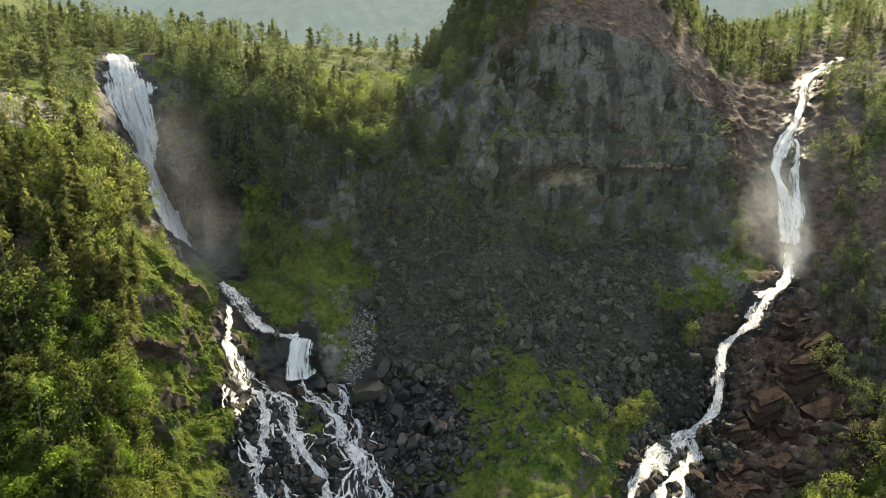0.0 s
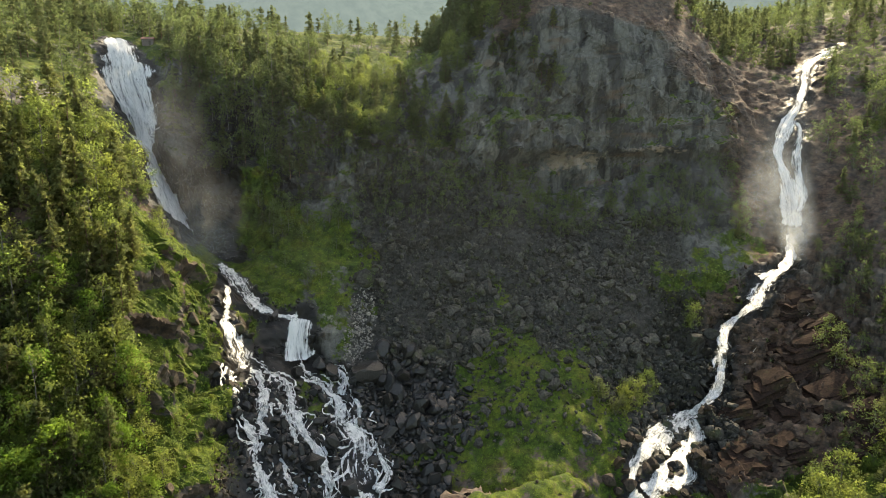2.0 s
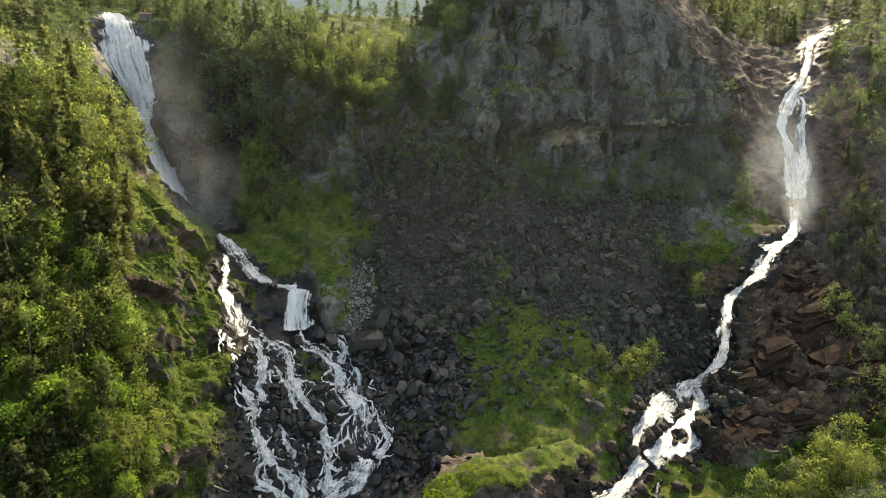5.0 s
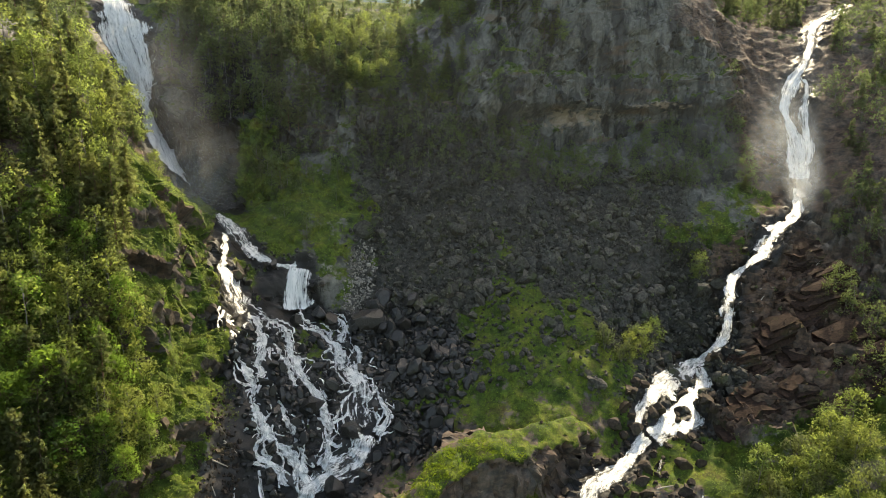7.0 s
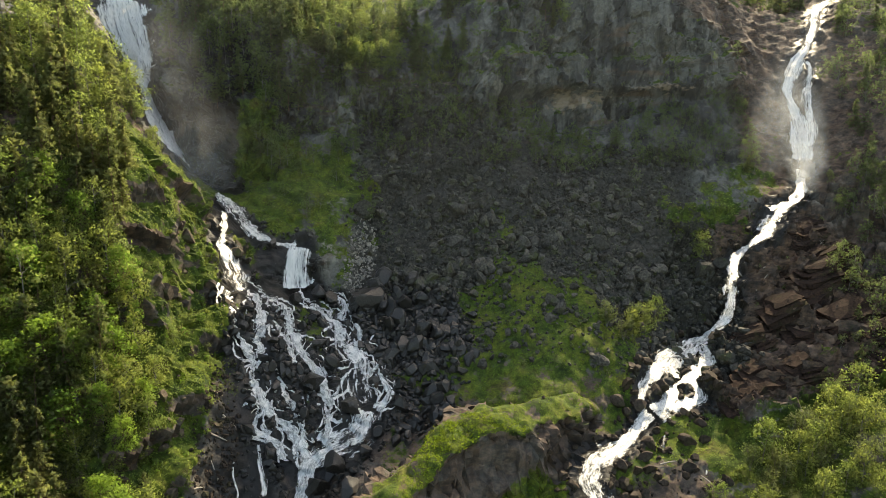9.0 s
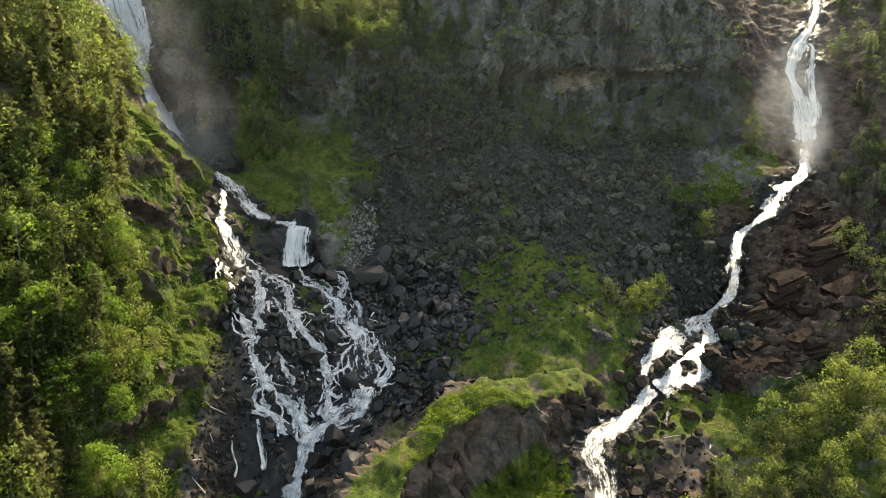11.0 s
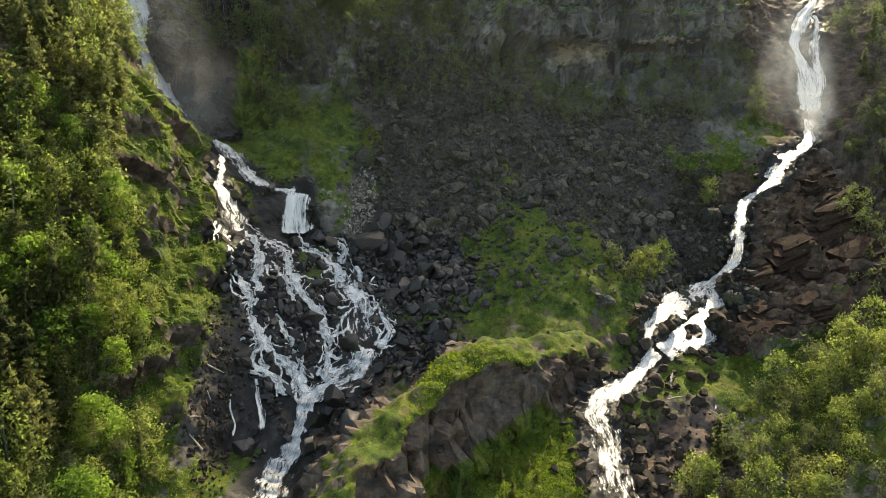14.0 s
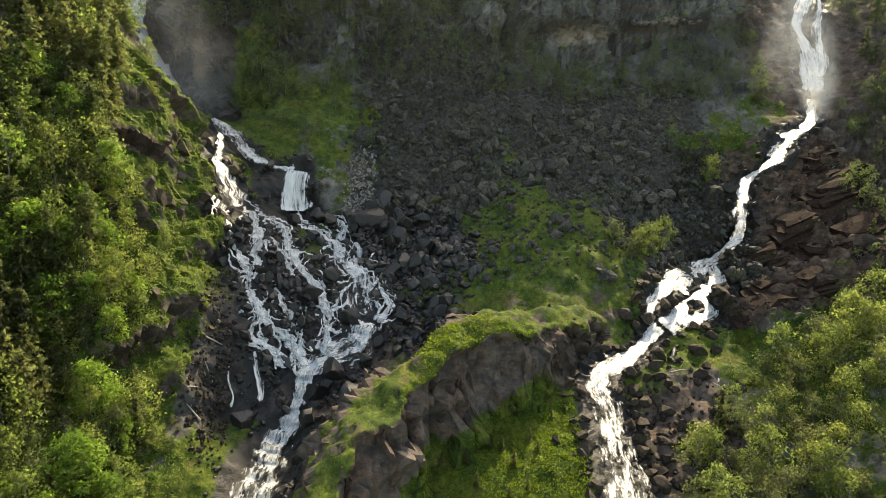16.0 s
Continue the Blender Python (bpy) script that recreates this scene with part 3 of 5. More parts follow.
def ground_material():
    m, t, bsdf = make("mountainside")
    rock, grain = rock_colours(t)
    rust = mix(t, smooth(t, noise_of(t, 0.3, 7, 0.7, (1.0, 1.0, 2.2)), 0.32, 0.68), (0.018, 0.012, 0.0095), (0.15, 0.09, 0.06))
    rust = mix(t, 0.75, rust, ramp(t, grain, [(0.32, (0.35, 0.35, 0.35)), (0.55, (1.0, 1.0, 1.0)), (0.72, (1.6, 1.55, 1.5))]), "MULTIPLY")
    rock = mix(t, maths(t, "MULTIPLY", attribute(t, "red"), 0.85), rock, rust)
    # ground beneath and between the scree stones is coloured near-black
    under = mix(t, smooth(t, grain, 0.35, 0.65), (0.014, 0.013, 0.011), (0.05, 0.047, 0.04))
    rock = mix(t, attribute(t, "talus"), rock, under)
    scar = smooth(t, maths(t, "ADD", attribute(t, "pale"), maths(t, "MULTIPLY", maths(t, "SUBTRACT", noise_of(t, 0.22, 6, 0.65, (1.0, 1.0, 1.8)), 0.5), 3.0)), 0.55, 1.0)
    rock = mix(t, scar, rock, mix(t, noise_of(t, 0.3, 5, 0.6, (0.5, 0.5, 2.0)), (0.13, 0.08, 0.045), (0.36, 0.31, 0.26)))
    # near-black rock: wet by the water, shade painted in at the hollow
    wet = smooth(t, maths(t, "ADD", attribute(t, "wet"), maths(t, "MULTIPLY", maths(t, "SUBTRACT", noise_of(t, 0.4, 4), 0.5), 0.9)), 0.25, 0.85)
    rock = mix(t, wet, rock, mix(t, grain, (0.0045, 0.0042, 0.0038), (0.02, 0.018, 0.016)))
    turf_n = noise_of(t, 0.16, 6, 0.65)
    turf = ramp(t, turf_n, [(0.3, (0.016, 0.028, 0.007)), (0.46, (0.042, 0.064, 0.009)), (0.58, (0.072, 0.086, 0.012)), (0.7, (0.075, 0.06, 0.022))])
    blades = noise_of(t, 2.4, 4, 0.7)
    tufts = noise_of(t, 0.75, 5, 0.7)
    turf = mix(t, 0.8, turf, ramp(t, tufts, [(0.32, (0.25, 0.28, 0.25)), (0.52, (0.95, 1.0, 0.9)), (0.68, (1.7, 1.7, 1.5))]), "MULTIPLY")
    turf = mix(t, 0.6, turf, ramp(t, blades, [(0.3, (0.3, 0.3, 0.3)), (0.7, (1.6, 1.6, 1.5))]), "MULTIPLY")
    cut = maths(t, "ADD", attribute(t, "grass"), maths(t, "MULTIPLY", maths(t, "SUBTRACT", noise_of(t, 0.3, 7, 0.72), 0.5), 2.2))
    grassy = smooth(t, cut, 0.42, 0.62)
    t.links.new(mix(t, grassy, rock, turf), bsdf.inputs["Base Color"])
    bsdf.inputs["Specular IOR Level"].default_value = 0.25
    gloss = mix(t, wet, (0.9, 0.9, 0.9), (0.5, 0.5, 0.5))
    t.links.new(mix(t, grassy, gloss, (0.95, 0.95, 0.95)), bsdf.inputs["Roughness"])
    relief_of(t, bsdf, maths(t, "ADD", grain, maths(t, "MULTIPLY", blades, 0.5)), 0.55, 0.4)
    return m


def stone_material(name, dark, light, rough, mossy=0.6):
    m, t, bsdf = make(name)
    info = t.nodes.new("ShaderNodeNewGeometry").outputs["Random Per Island"]
    grain = noise_of(t, 1.6, 6, 0.7)
    c = mix(t, smooth(t, grain, 0.3, 0.7), dark, light)
    c = mix(t, 0.7, c, ramp(t, info, [(0.0, (0.45, 0.45, 0.45)), (0.6, (0.95, 0.93, 0.9)), (1.0, (1.6, 1.5, 1.4))]), "MULTIPLY")
    moss = smooth(t, noise_of(t, 0.25, 5), 0.53, 0.66)
    c = mix(t, maths(t, "MULTIPLY", moss, mossy), c, (0.04, 0.05, 0.015))
    t.links.new(c, bsdf.inputs["Base Color"])
    bsdf.inputs["Roughness"].default_value = rough
    bsdf.inputs["Specular IOR Level"].default_value = 0.5 if rough < 0.6 else 0.15
    relief_of(t, bsdf, grain, 0.7, 0.25)
    return m


def foliage_material(name, deep, bright, through_colour, sheen=0.75, lace=6.5):
    m, t, bsdf = make(name)
    own = t.nodes.new("ShaderNodeObjectInfo").outputs["Random"]
    leaf = t.nodes.new("ShaderNodeNewGeometry").outputs["Random Per Island"]
    c = mix(t, leaf, deep, bright)
    c = mix(t, 0.8, c, ramp(t, own, [(0.0, (0.65, 0.72, 0.68)), (0.5, (1.0, 1.0, 0.95)), (1.0, (1.25, 1.15, 1.0))]), "MULTIPLY")
    t.links.new(c, bsdf.inputs["Base Color"])
    bsdf.inputs["Roughness"].default_value = sheen
    bsdf.inputs["Specular IOR Level"].default_value = 0.12
    glow = t.nodes.new("ShaderNodeBsdfTranslucent")
    t.links.new(mix(t, 0.8, through_colour, ramp(t, own, [(0.0, (0.65, 0.75, 0.7)), (1.0, (1.2, 1.12, 1.0))]), "MULTIPLY"), glow.inputs["Color"])
    both = t.nodes.new("ShaderNodeMixShader")
    both.inputs[0].default_value = 0.6
    t.links.new(bsdf.outputs[0], both.inputs[1])
    t.links.new(glow.outputs[0], both.inputs[2])
    clear, leafy = t.nodes.new("ShaderNodeBsdfTransparent"), t.nodes.new("ShaderNodeMixShader")
    t.links.new(smooth(t, noise_of(t, lace, 2, 0.5), 0.43, 0.49), leafy.inputs[0])
    t.links.new(clear.outputs[0], leafy.inputs[1])
    t.links.new(both.outputs[0], leafy.inputs[2])
    t.links.new(leafy.outputs[0], t.nodes["Material Output"].inputs["Surface"])
    return m


def bark_material(name, dark, light):
    m, t, bsdf = make(name)
    t.links.new(mix(t, noise_of(t, 3.0, 5, 0.7, (1, 1, 0.3)), dark, light), bsdf.inputs["Base Color"])
    bsdf.inputs["Roughness"].default_value = 0.9
    return m


def water_material(name, drawn, feather, through_share, glassy):
    """White water: sheets of foam torn into strands along the flow; between the strands the rock shows."""
    m, t, bsdf = make(name)
    flow = t.nodes.new("ShaderNodeUVMap").outputs["UV"]
    braid = noise_of(t, 1.0, 4, 0.55, (0.5, 0.16 * drawn, 1.0), flow, 0.5)
    streak = noise_of(t, 1.0, 5, 0.6, (1.1, 0.32 * drawn, 1.0), flow, 0.9 * drawn)
    fine = noise_of(t, 1.0, 4, 0.65, (2.8, 1.6 * drawn, 1.0), flow, 0.5 * drawn)
    body = maths(t, "ADD", maths(t, "MULTIPLY", braid, 0.4), maths(t, "ADD", maths(t, "MULTIPLY", streak, 0.4), maths(t, "MULTIPLY", fine, 0.2)))
    room = maths(t, "SUBTRACT", body, attribute(t, "thin"))
    froth = maths(t, "ADD", maths(t, "MULTIPLY", body, 0.7), maths(t, "MULTIPLY", fine, 0.3))
    foam = smooth(t, maths(t, "SUBTRACT", froth, maths(t, "MULTIPLY", attribute(t, "calm"), 0.14)), 0.36, 0.56)
    colour = mix(t, foam, glassy, (0.95, 0.94, 0.91))
    t.links.new(colour, bsdf.inputs["Base Color"])
    t.links.new(mix(t, foam, (0.2, 0.2, 0.2), (0.6, 0.6, 0.6)), bsdf.inputs["Roughness"])
    relief_of(t, bsdf, body, 0.35, 0.6)
    glow = t.nodes.new("ShaderNodeBsdfTranslucent")
    t.links.new(colour, glow.inputs["Color"])
    clear = t.nodes.new("ShaderNodeBsdfTransparent")
    lit, sheet = t.nodes.new("ShaderNodeMixShader"), t.nodes.new("ShaderNodeMixShader")
    lit.inputs[0].default_value = through_share
    t.links.new(bsdf.outputs[0], lit.inputs[1])
    t.links.new(glow.outputs[0], lit.inputs[2])
    t.links.new(smooth(t, room, -0.03, feather), sheet.inputs[0])
    t.links.new(clear.outputs[0], sheet.inputs[1])
    t.links.new(lit.outputs[0], sheet.inputs[2])
    t.links.new(sheet.outputs[0], t.nodes["Material Output"].inputs["Surface"])
    return m


def spray_material():
    """Fine spray, also used for the haze veils: a thin veil, thick at its middle and gone at its rim."""
    m, t, bsdf = make("spray")
    bsdf.inputs["Base Color"].default_value = (0.85, 0.84, 0.82, 1)
    bsdf.inputs["Roughness"].default_value = 1.0
    glow = node(t, "ShaderNodeBsdfTranslucent", Color=(0.85, 0.88, 0.92, 1))
    clear = t.nodes.new("ShaderNodeBsdfTransparent")
    lit, veil = t.nodes.new("ShaderNodeMixShader"), t.nodes.new("ShaderNodeMixShader")
    t.links.new(bsdf.outputs[0], lit.inputs[1])
    t.links.new(glow.outputs[0], lit.inputs[2])
    puffs = smooth(t, noise_of(t, 0.09, 4, 0.5), 0.15, 0.8)
    t.links.new(maths(t, "MULTIPLY", attribute(t, "thick"), puffs), veil.inputs[0])
    t.links.new(clear.outputs[0], veil.inputs[1])
    t.links.new(lit.outputs[0], veil.inputs[2])
    t.links.new(veil.outputs[0], t.nodes["Material Output"].inputs["Surface"])
    return m


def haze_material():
    """Wooded mountains kilometres off; the haze of the air is put in as a blue-grey glow."""
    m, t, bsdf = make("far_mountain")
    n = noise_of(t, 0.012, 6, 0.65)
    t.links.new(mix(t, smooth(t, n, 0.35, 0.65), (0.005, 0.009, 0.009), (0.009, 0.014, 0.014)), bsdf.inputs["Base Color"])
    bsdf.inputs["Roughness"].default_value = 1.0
    # emission stands in for the air's haze; the mountains are no light source
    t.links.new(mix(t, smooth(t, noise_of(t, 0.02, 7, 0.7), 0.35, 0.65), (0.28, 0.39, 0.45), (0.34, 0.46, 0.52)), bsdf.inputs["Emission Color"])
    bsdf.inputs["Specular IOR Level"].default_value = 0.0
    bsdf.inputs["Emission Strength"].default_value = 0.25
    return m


GROUND = ground_material()
SCREE = stone_material("scree_stone", (0.02, 0.019, 0.0165), (0.085, 0.08, 0.069), 0.8)
PALE_STONE = stone_material("pale_gravel", (0.10, 0.092, 0.082), (0.28, 0.26, 0.235), 0.9, 0.1)
# near-black: wet stones, and hollow stones with shade put into their colour
WET_SHADED_STONE = stone_material("wet_shaded_stone", (0.004, 0.0037, 0.0033), (0.016, 0.0145, 0.0125), 0.5, 0.0)
CRAG = stone_material("mossy_crag", (0.022, 0.018, 0.014), (0.075, 0.06, 0.047), 0.85, 0.85)
SLAB_STONE = stone_material("rusty_slab", (0.010, 0.0066, 0.005), (0.048, 0.028, 0.020), 0.95, 0.3)
RED_STONE = stone_material("rusty_stone", (0.010, 0.0078, 0.006), (0.046, 0.034, 0.026), 0.7, 0.25)
BIRCH_LEAF = foliage_material("birch_leaves", (0.15, 0.185, 0.062), (0.19, 0.23, 0.078), (0.29, 0.37, 0.095))
# greyer, bluer copies for distant trees: air haze put into the leaf colour
HAZED_LEAF = foliage_material("hazed_leaves", (0.08, 0.105, 0.05), (0.105, 0.132, 0.06), (0.14, 0.185, 0.07))
HAZED_NEEDLES = foliage_material("hazed_needles", (0.065, 0.084, 0.047), (0.088, 0.107, 0.056), (0.105, 0.134, 0.058))
BRIGHT_LEAF = foliage_material("maple_leaves", (0.12, 0.20, 0.045), (0.155, 0.25, 0.056), (0.27, 0.44, 0.075))
WILLOW_LEAF = foliage_material("willow_leaves", (0.12, 0.14, 0.07), (0.15, 0.17, 0.085), (0.19, 0.23, 0.09))
GRASS_BLADES = foliage_material("grass_blades", (0.062, 0.095, 0.014), (0.10, 0.135, 0.02), (0.17, 0.25, 0.026))
NEEDLES = foliage_material("needles", (0.11, 0.132, 0.06), (0.14, 0.162, 0.072), (0.19, 0.225, 0.078))
BIRCH_BARK = bark_material("birch_bark", (0.05, 0.045, 0.04), (0.2, 0.19, 0.175))
PINE_BARK = bark_material("pine_bark", (0.05, 0.035, 0.025), (0.20, 0.12, 0.08))
WATER = water_material("white_water", 0.85, 0.10, 0.45, (0.34, 0.36, 0.35))
FALL_WATER = water_material("falling_water", 0.3, 0.14, 0.45, (0.5, 0.51, 0.5))
SPRAY = spray_material()
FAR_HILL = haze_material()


# ---- meshes from arrays ----
def mesh_of(name, verts, faces, material, smooth_shaded=False):
    me = bpy.data.meshes.new(name)
    verts, faces = np.asarray(verts, np.float32), np.asarray(faces, np.int32)
    me.vertices.add(len(verts))
    me.vertices.foreach_set("co", verts.ravel())
    n = faces.shape[1]
    me.loops.add(faces.size)
    me.loops.foreach_set("vertex_index", faces.ravel())
    me.polygons.add(len(faces))
    me.polygons.foreach_set("loop_start", np.arange(0, faces.size, n, dtype=np.int32))
    me.polygons.foreach_set("use_smooth", np.full(len(faces), smooth_shaded))
    me.materials.append(material)
    me.update(calc_edges=True)
    return me


def puffed(me, normals):
    """Gives foliage the soft shading of its clumps in place of that of single leaves."""
    me.polygons.foreach_set("use_smooth", np.ones(len(me.polygons), bool))
    me.normals_split_custom_set_from_vertices(np.asarray(normals, np.float32).tolist())
    return me


def put_field(me, name, values):
    a = me.attributes.new(name, "FLOAT", "POINT")
    a.data.foreach_set("value", np.asarray(values, np.float32).ravel())


def sheet_faces(rows, cols):
    k = np.arange(rows * cols).reshape(rows, cols)
    return np.stack([k[:-1, :-1], k[1:, :-1], k[1:, 1:], k[:-1, 1:]], -1).reshape(-1, 4)


def part(name, me, parent, label=""):
    ob = new(name, me)
    ob.parent = parent
    return tagged(ob, label)


# ---- the ground ----
def build_ground():
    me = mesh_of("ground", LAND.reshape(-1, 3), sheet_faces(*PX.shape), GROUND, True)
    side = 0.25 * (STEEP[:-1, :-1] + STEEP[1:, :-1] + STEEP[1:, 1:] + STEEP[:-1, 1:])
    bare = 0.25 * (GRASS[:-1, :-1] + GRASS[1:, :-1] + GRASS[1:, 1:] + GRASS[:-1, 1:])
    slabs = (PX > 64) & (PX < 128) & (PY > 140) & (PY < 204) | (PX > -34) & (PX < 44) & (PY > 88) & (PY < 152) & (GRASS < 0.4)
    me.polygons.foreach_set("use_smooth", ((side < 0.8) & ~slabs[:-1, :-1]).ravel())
    for name, field in (("grass", GRASS), ("wet", WET_DARK), ("red", RED), ("pale", PALE), ("talus", TALUS)):
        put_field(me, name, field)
    return tagged(new("ground", me), "steep rocky mountainside with cliffs, scree, turf and wet gorges", "mountainside", kind="structure")


build_ground()


def build_far_hills():
    for k, (far, lo, hi, seed) in enumerate(((1700, -120, 600, 5), (2900, -100, 1330, 9))):
        x = np.linspace(-far * 1.6, far * 1.6, 160)
        y = np.linspace(0, far * 0.5, 40)
        gx, gy = np.meshgrid(x, y, indexing="ij")
        up = np.clip(gy / (far * 0.42), 0, 1)
        crest = hi * (0.75 + 0.35 * fbm(gx / (far * 0.35), gy / far, gx * 0, 4, seed)) - 0.10 * hi * np.cos(gx / far * 2.2 + 0.5)
        gz = lo + (crest - lo) * np.sin(up * np.pi / 2) + fbm(gx / 160, gy / 160, gx * 0, 4, seed + 1) * 16
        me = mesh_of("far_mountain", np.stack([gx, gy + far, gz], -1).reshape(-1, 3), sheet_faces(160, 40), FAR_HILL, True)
        tagged(new("backdrop", me), "wooded mountain ridge far behind the plateau, haze painted in as glow", "mountain", kind="structure")


build_far_hills()


# ---- running water ----
def build_stream(name, label, points, lift=0.25, gaps=0.0, calm=0.0, seed=1, across=12, step=0.55, falling=False, rise=0.0, run=5.0, broad=1.35):
    line = plan_line(points, step)
    i, j = column(line[:, 0], line[:, 1])
    mid = sample(BASE, i, j)
    for _ in range(3):
        mid[1:-1] = 0.25 * mid[:-2] + 0.5 * mid[1:-1] + 0.25 * mid[2:]
    nrm = sample(NORMAL, i, j)
    way = np.gradient(mid, axis=0)
    way /= np.linalg.norm(way, axis=1, keepdims=True)
    side = np.cross(way, nrm)
    side /= np.linalg.norm(side, axis=1, keepdims=True)
    v = np.concatenate([[0], np.cumsum(np.linalg.norm(np.diff(mid, axis=0), axis=1))])
    half = 0.5 * broad * line[:, 2]
    ragged = 0.2 if falling else 0.34
    left = half * (1 + ragged * fbm(v / 2.6, v * 0 + seed, v * 0, 3, seed))
    right = half * (1 + ragged * fbm(v / 2.6, v * 0 + seed + 40, v * 0, 3, seed))
    f = np.linspace(-1, 1, across + 1)[None, :]
    u = np.where(f < 0, f * left[:, None], f * right[:, None])
    vv = np.repeat(v[:, None], across + 1, 1)
    p = mid[:, None] + side[:, None] * u[..., None]
    flat = column(p[..., 0].ravel(), p[..., 1].ravel())
    ground = sample(BASE, *flat).reshape(p.shape)
    steep = np.clip(np.abs(nrm[:, 2])[:, None], 0, 1)
    p[..., 2] = np.where(steep > 0.45, p[..., 2] * 0.35 + ground[..., 2] * 0.65, p[..., 2])
    foam = fbm(u / 1.6, vv / 4.0, u * 0 + seed, 2, seed) * 0.3
    edge = np.abs(f) ** 3
    taper = min(3.0 if falling else 1.6, 0.08 * v[-1])
    ends = np.clip(1 - v / taper, 0, 1) + np.clip(1 - (v[-1] - v) / taper, 0, 1)
    beat = v / run + 0.6 * fbm(v / (2.5 * run), v * 0 + seed, v * 0, 2, seed + 3)  # pools and short drops follow one another
    beat = (beat[:, None] + 0.12 * fbm(u / 1.2, vv / 3.0, u * 0, 2, seed + 9)) % 1.0
    pool = np.where(beat < 0.78, beat / 0.78, (1 - beat) / 0.22)
    fold = fbm(u / 0.9, vv / 9.0, u * 0, 3, seed + 5) * (0.22 if falling else 0.0)
    p = p + nrm[:, None] * (lift + foam * (1 - 0.8 * calm) - 0.5 * edge + rise * (pool - 0.5) + fold)[..., None]
    faces = sheet_faces(*u.shape)[:, ::-1]
    me = mesh_of(name, p.reshape(-1, 3), faces, FALL_WATER if falling else WATER, True)
    if not falling:  # shading normals tilted upwards so that the sloping water takes more sun
        up = np.repeat((0.7 * nrm + (0, 0, 0.4))[:, None], across + 1, 1).reshape(-1, 3)
        puffed(me, up / np.linalg.norm(up, axis=1, keepdims=True))
    put_field(me, "calm", calm + (0.5 * pool if rise else 0 * u))
    put_field(me, "thin", 0.24 + gaps * 0.46 + (0.30 if falling else 0.26) * np.abs(f) ** 3 + 0.4 * ends[:, None] + (0.0 if falling else 0.022 * np.clip(line[:, 2:] - 2.5, 0, 5)) + 0 * u)
    uv = me.uv_layers.new(name="flow")
    co = np.stack([u + 17.0 * seed, vv], -1).reshape(-1, 2)[faces.ravel()]
    uv.data.foreach_set("uv", co.astype(np.float32).ravel())
    return tagged(new(name, me), label, "waterfall" if "fall" in name else "stream", kind="structure")


def side_thread(points, seed, hand):
    """A thin line of water that leaves a strand, winds beside it between the stones and comes back."""
    r = np.random.default_rng(seed)
    line = plan_line(points, 1.6)
    way = np.gradient(line[:, :2], axis=0)
    way /= np.linalg.norm(way, axis=1, keepdims=True)
    f = np.linspace(0, 1, len(line))
    off = hand * (0.5 * line[:, 2] + 0.9) * np.abs(np.sin(f * math.pi * max(1, round(len(line) / r.uniform(4, 8))) + r.uniform(0, 3))) + r.normal(size=len(line)) * 0.3
    x, y = line[:, 0] - way[:, 1] * off, line[:, 1] + way[:, 0] * off
    return list(zip(x, y, r.uniform(0.15, 1.1, len(line))))


build_stream("waterfall", "tall white waterfall sliding down a steep rock chute", LEFT_FALL, 1.8, 0.2, 0.0, 2, 34, 0.5, True, broad=1.25)
build_stream("waterfall", "white water fanning out below the tall fall", LEFT_TOP, 0.7, 0.29, 0.0, 3, 16, 0.3, False, 0.6, 3.2, 1.6)
build_stream("waterfall", "short white fall over the edge of a black rock shelf", SHORT_FALL, 0.6, 0.28, 0.0, 31, 20, 0.3, True)
build_stream("cascade", "white cascade sliding down beside the mossy bank", LEFT_SIDE, 1.0, 0.26, 0.0, 4, 24, 0.3, False, 0.9, 3.4, 1.6)
for k, strand in enumerate((STRAND_A, STRAND_B, STRAND_C, STRAND_D, STRAND_E, STRAND_F, STRAND_G, STRAND_H, STRAND_I, STRAND_J)):
    build_stream("cascade", "strand of white water tumbling between black boulders", strand, 0.8, 0.3, 0.0, 41 + k, 14, 0.25, False, 0.95, 2.7, 1.3)
    for j in range(4):
        build_stream("cascade", "thread of white water slipping off between the boulders", side_thread(strand, 400 + 7 * k + j, (1, -1, 1.9, -1.9)[j]), 0.6, 0.33, 0.0, 80 + 4 * k + j, 6, 0.3, False, 0.6, 2.2, 1.2)
build_stream("cascade", "white torrent gathered below the boulders of the cascade", LEFT_MAIN, 0.8, 0.2, 0.0, 7, 24, 0.3, False, 1.1, 3.6, 1.25)
build_stream("waterfall", "thin veil of water over a dark rock step", SMALL_FALL, 0.35, 0.4, 0.0, 8, 10, 0.3, True)
build_stream("waterfall", "narrow trickle down a black rock face", SMALL_FALL_B, 0.3, 0.42, 0.0, 9, 6, 0.3, True)
build_stream("waterfall", "white waterfall dropping in steps down a rock cleft", RIGHT_FALL, 0.6, 0.24, 0.0, 10, 16, 0.45, True, broad=1.2)
build_stream("waterfall", "second white strand of the stepped waterfall", RIGHT_FALL_B, 0.5, 0.3, 0.0, 11, 10, 0.45, True, broad=1.2)
build_stream("torrent", "white torrent winding down between rusty rocks", RIGHT_RUN, 0.65, 0.27, 0.15, 12, 18, 0.35, False, 0.22, 5.0, 1.4)
for k, arm in enumerate((RIGHT_ARM, RIGHT_ARM_B, RIGHT_ARM_C)):
    build_stream("torrent", "side arm of the torrent between boulders", arm, 0.75, 0.3, 0.1, 60 + k, 14, 0.35, False, 0.35, 4.0, 1.9)
build_stream("torrent", "white torrent plunging past the foot of the ridge", RIGHT_LOW, 0.7, 0.29, 0.1, 17, 22, 0.3, False, 0.45, 5.0)
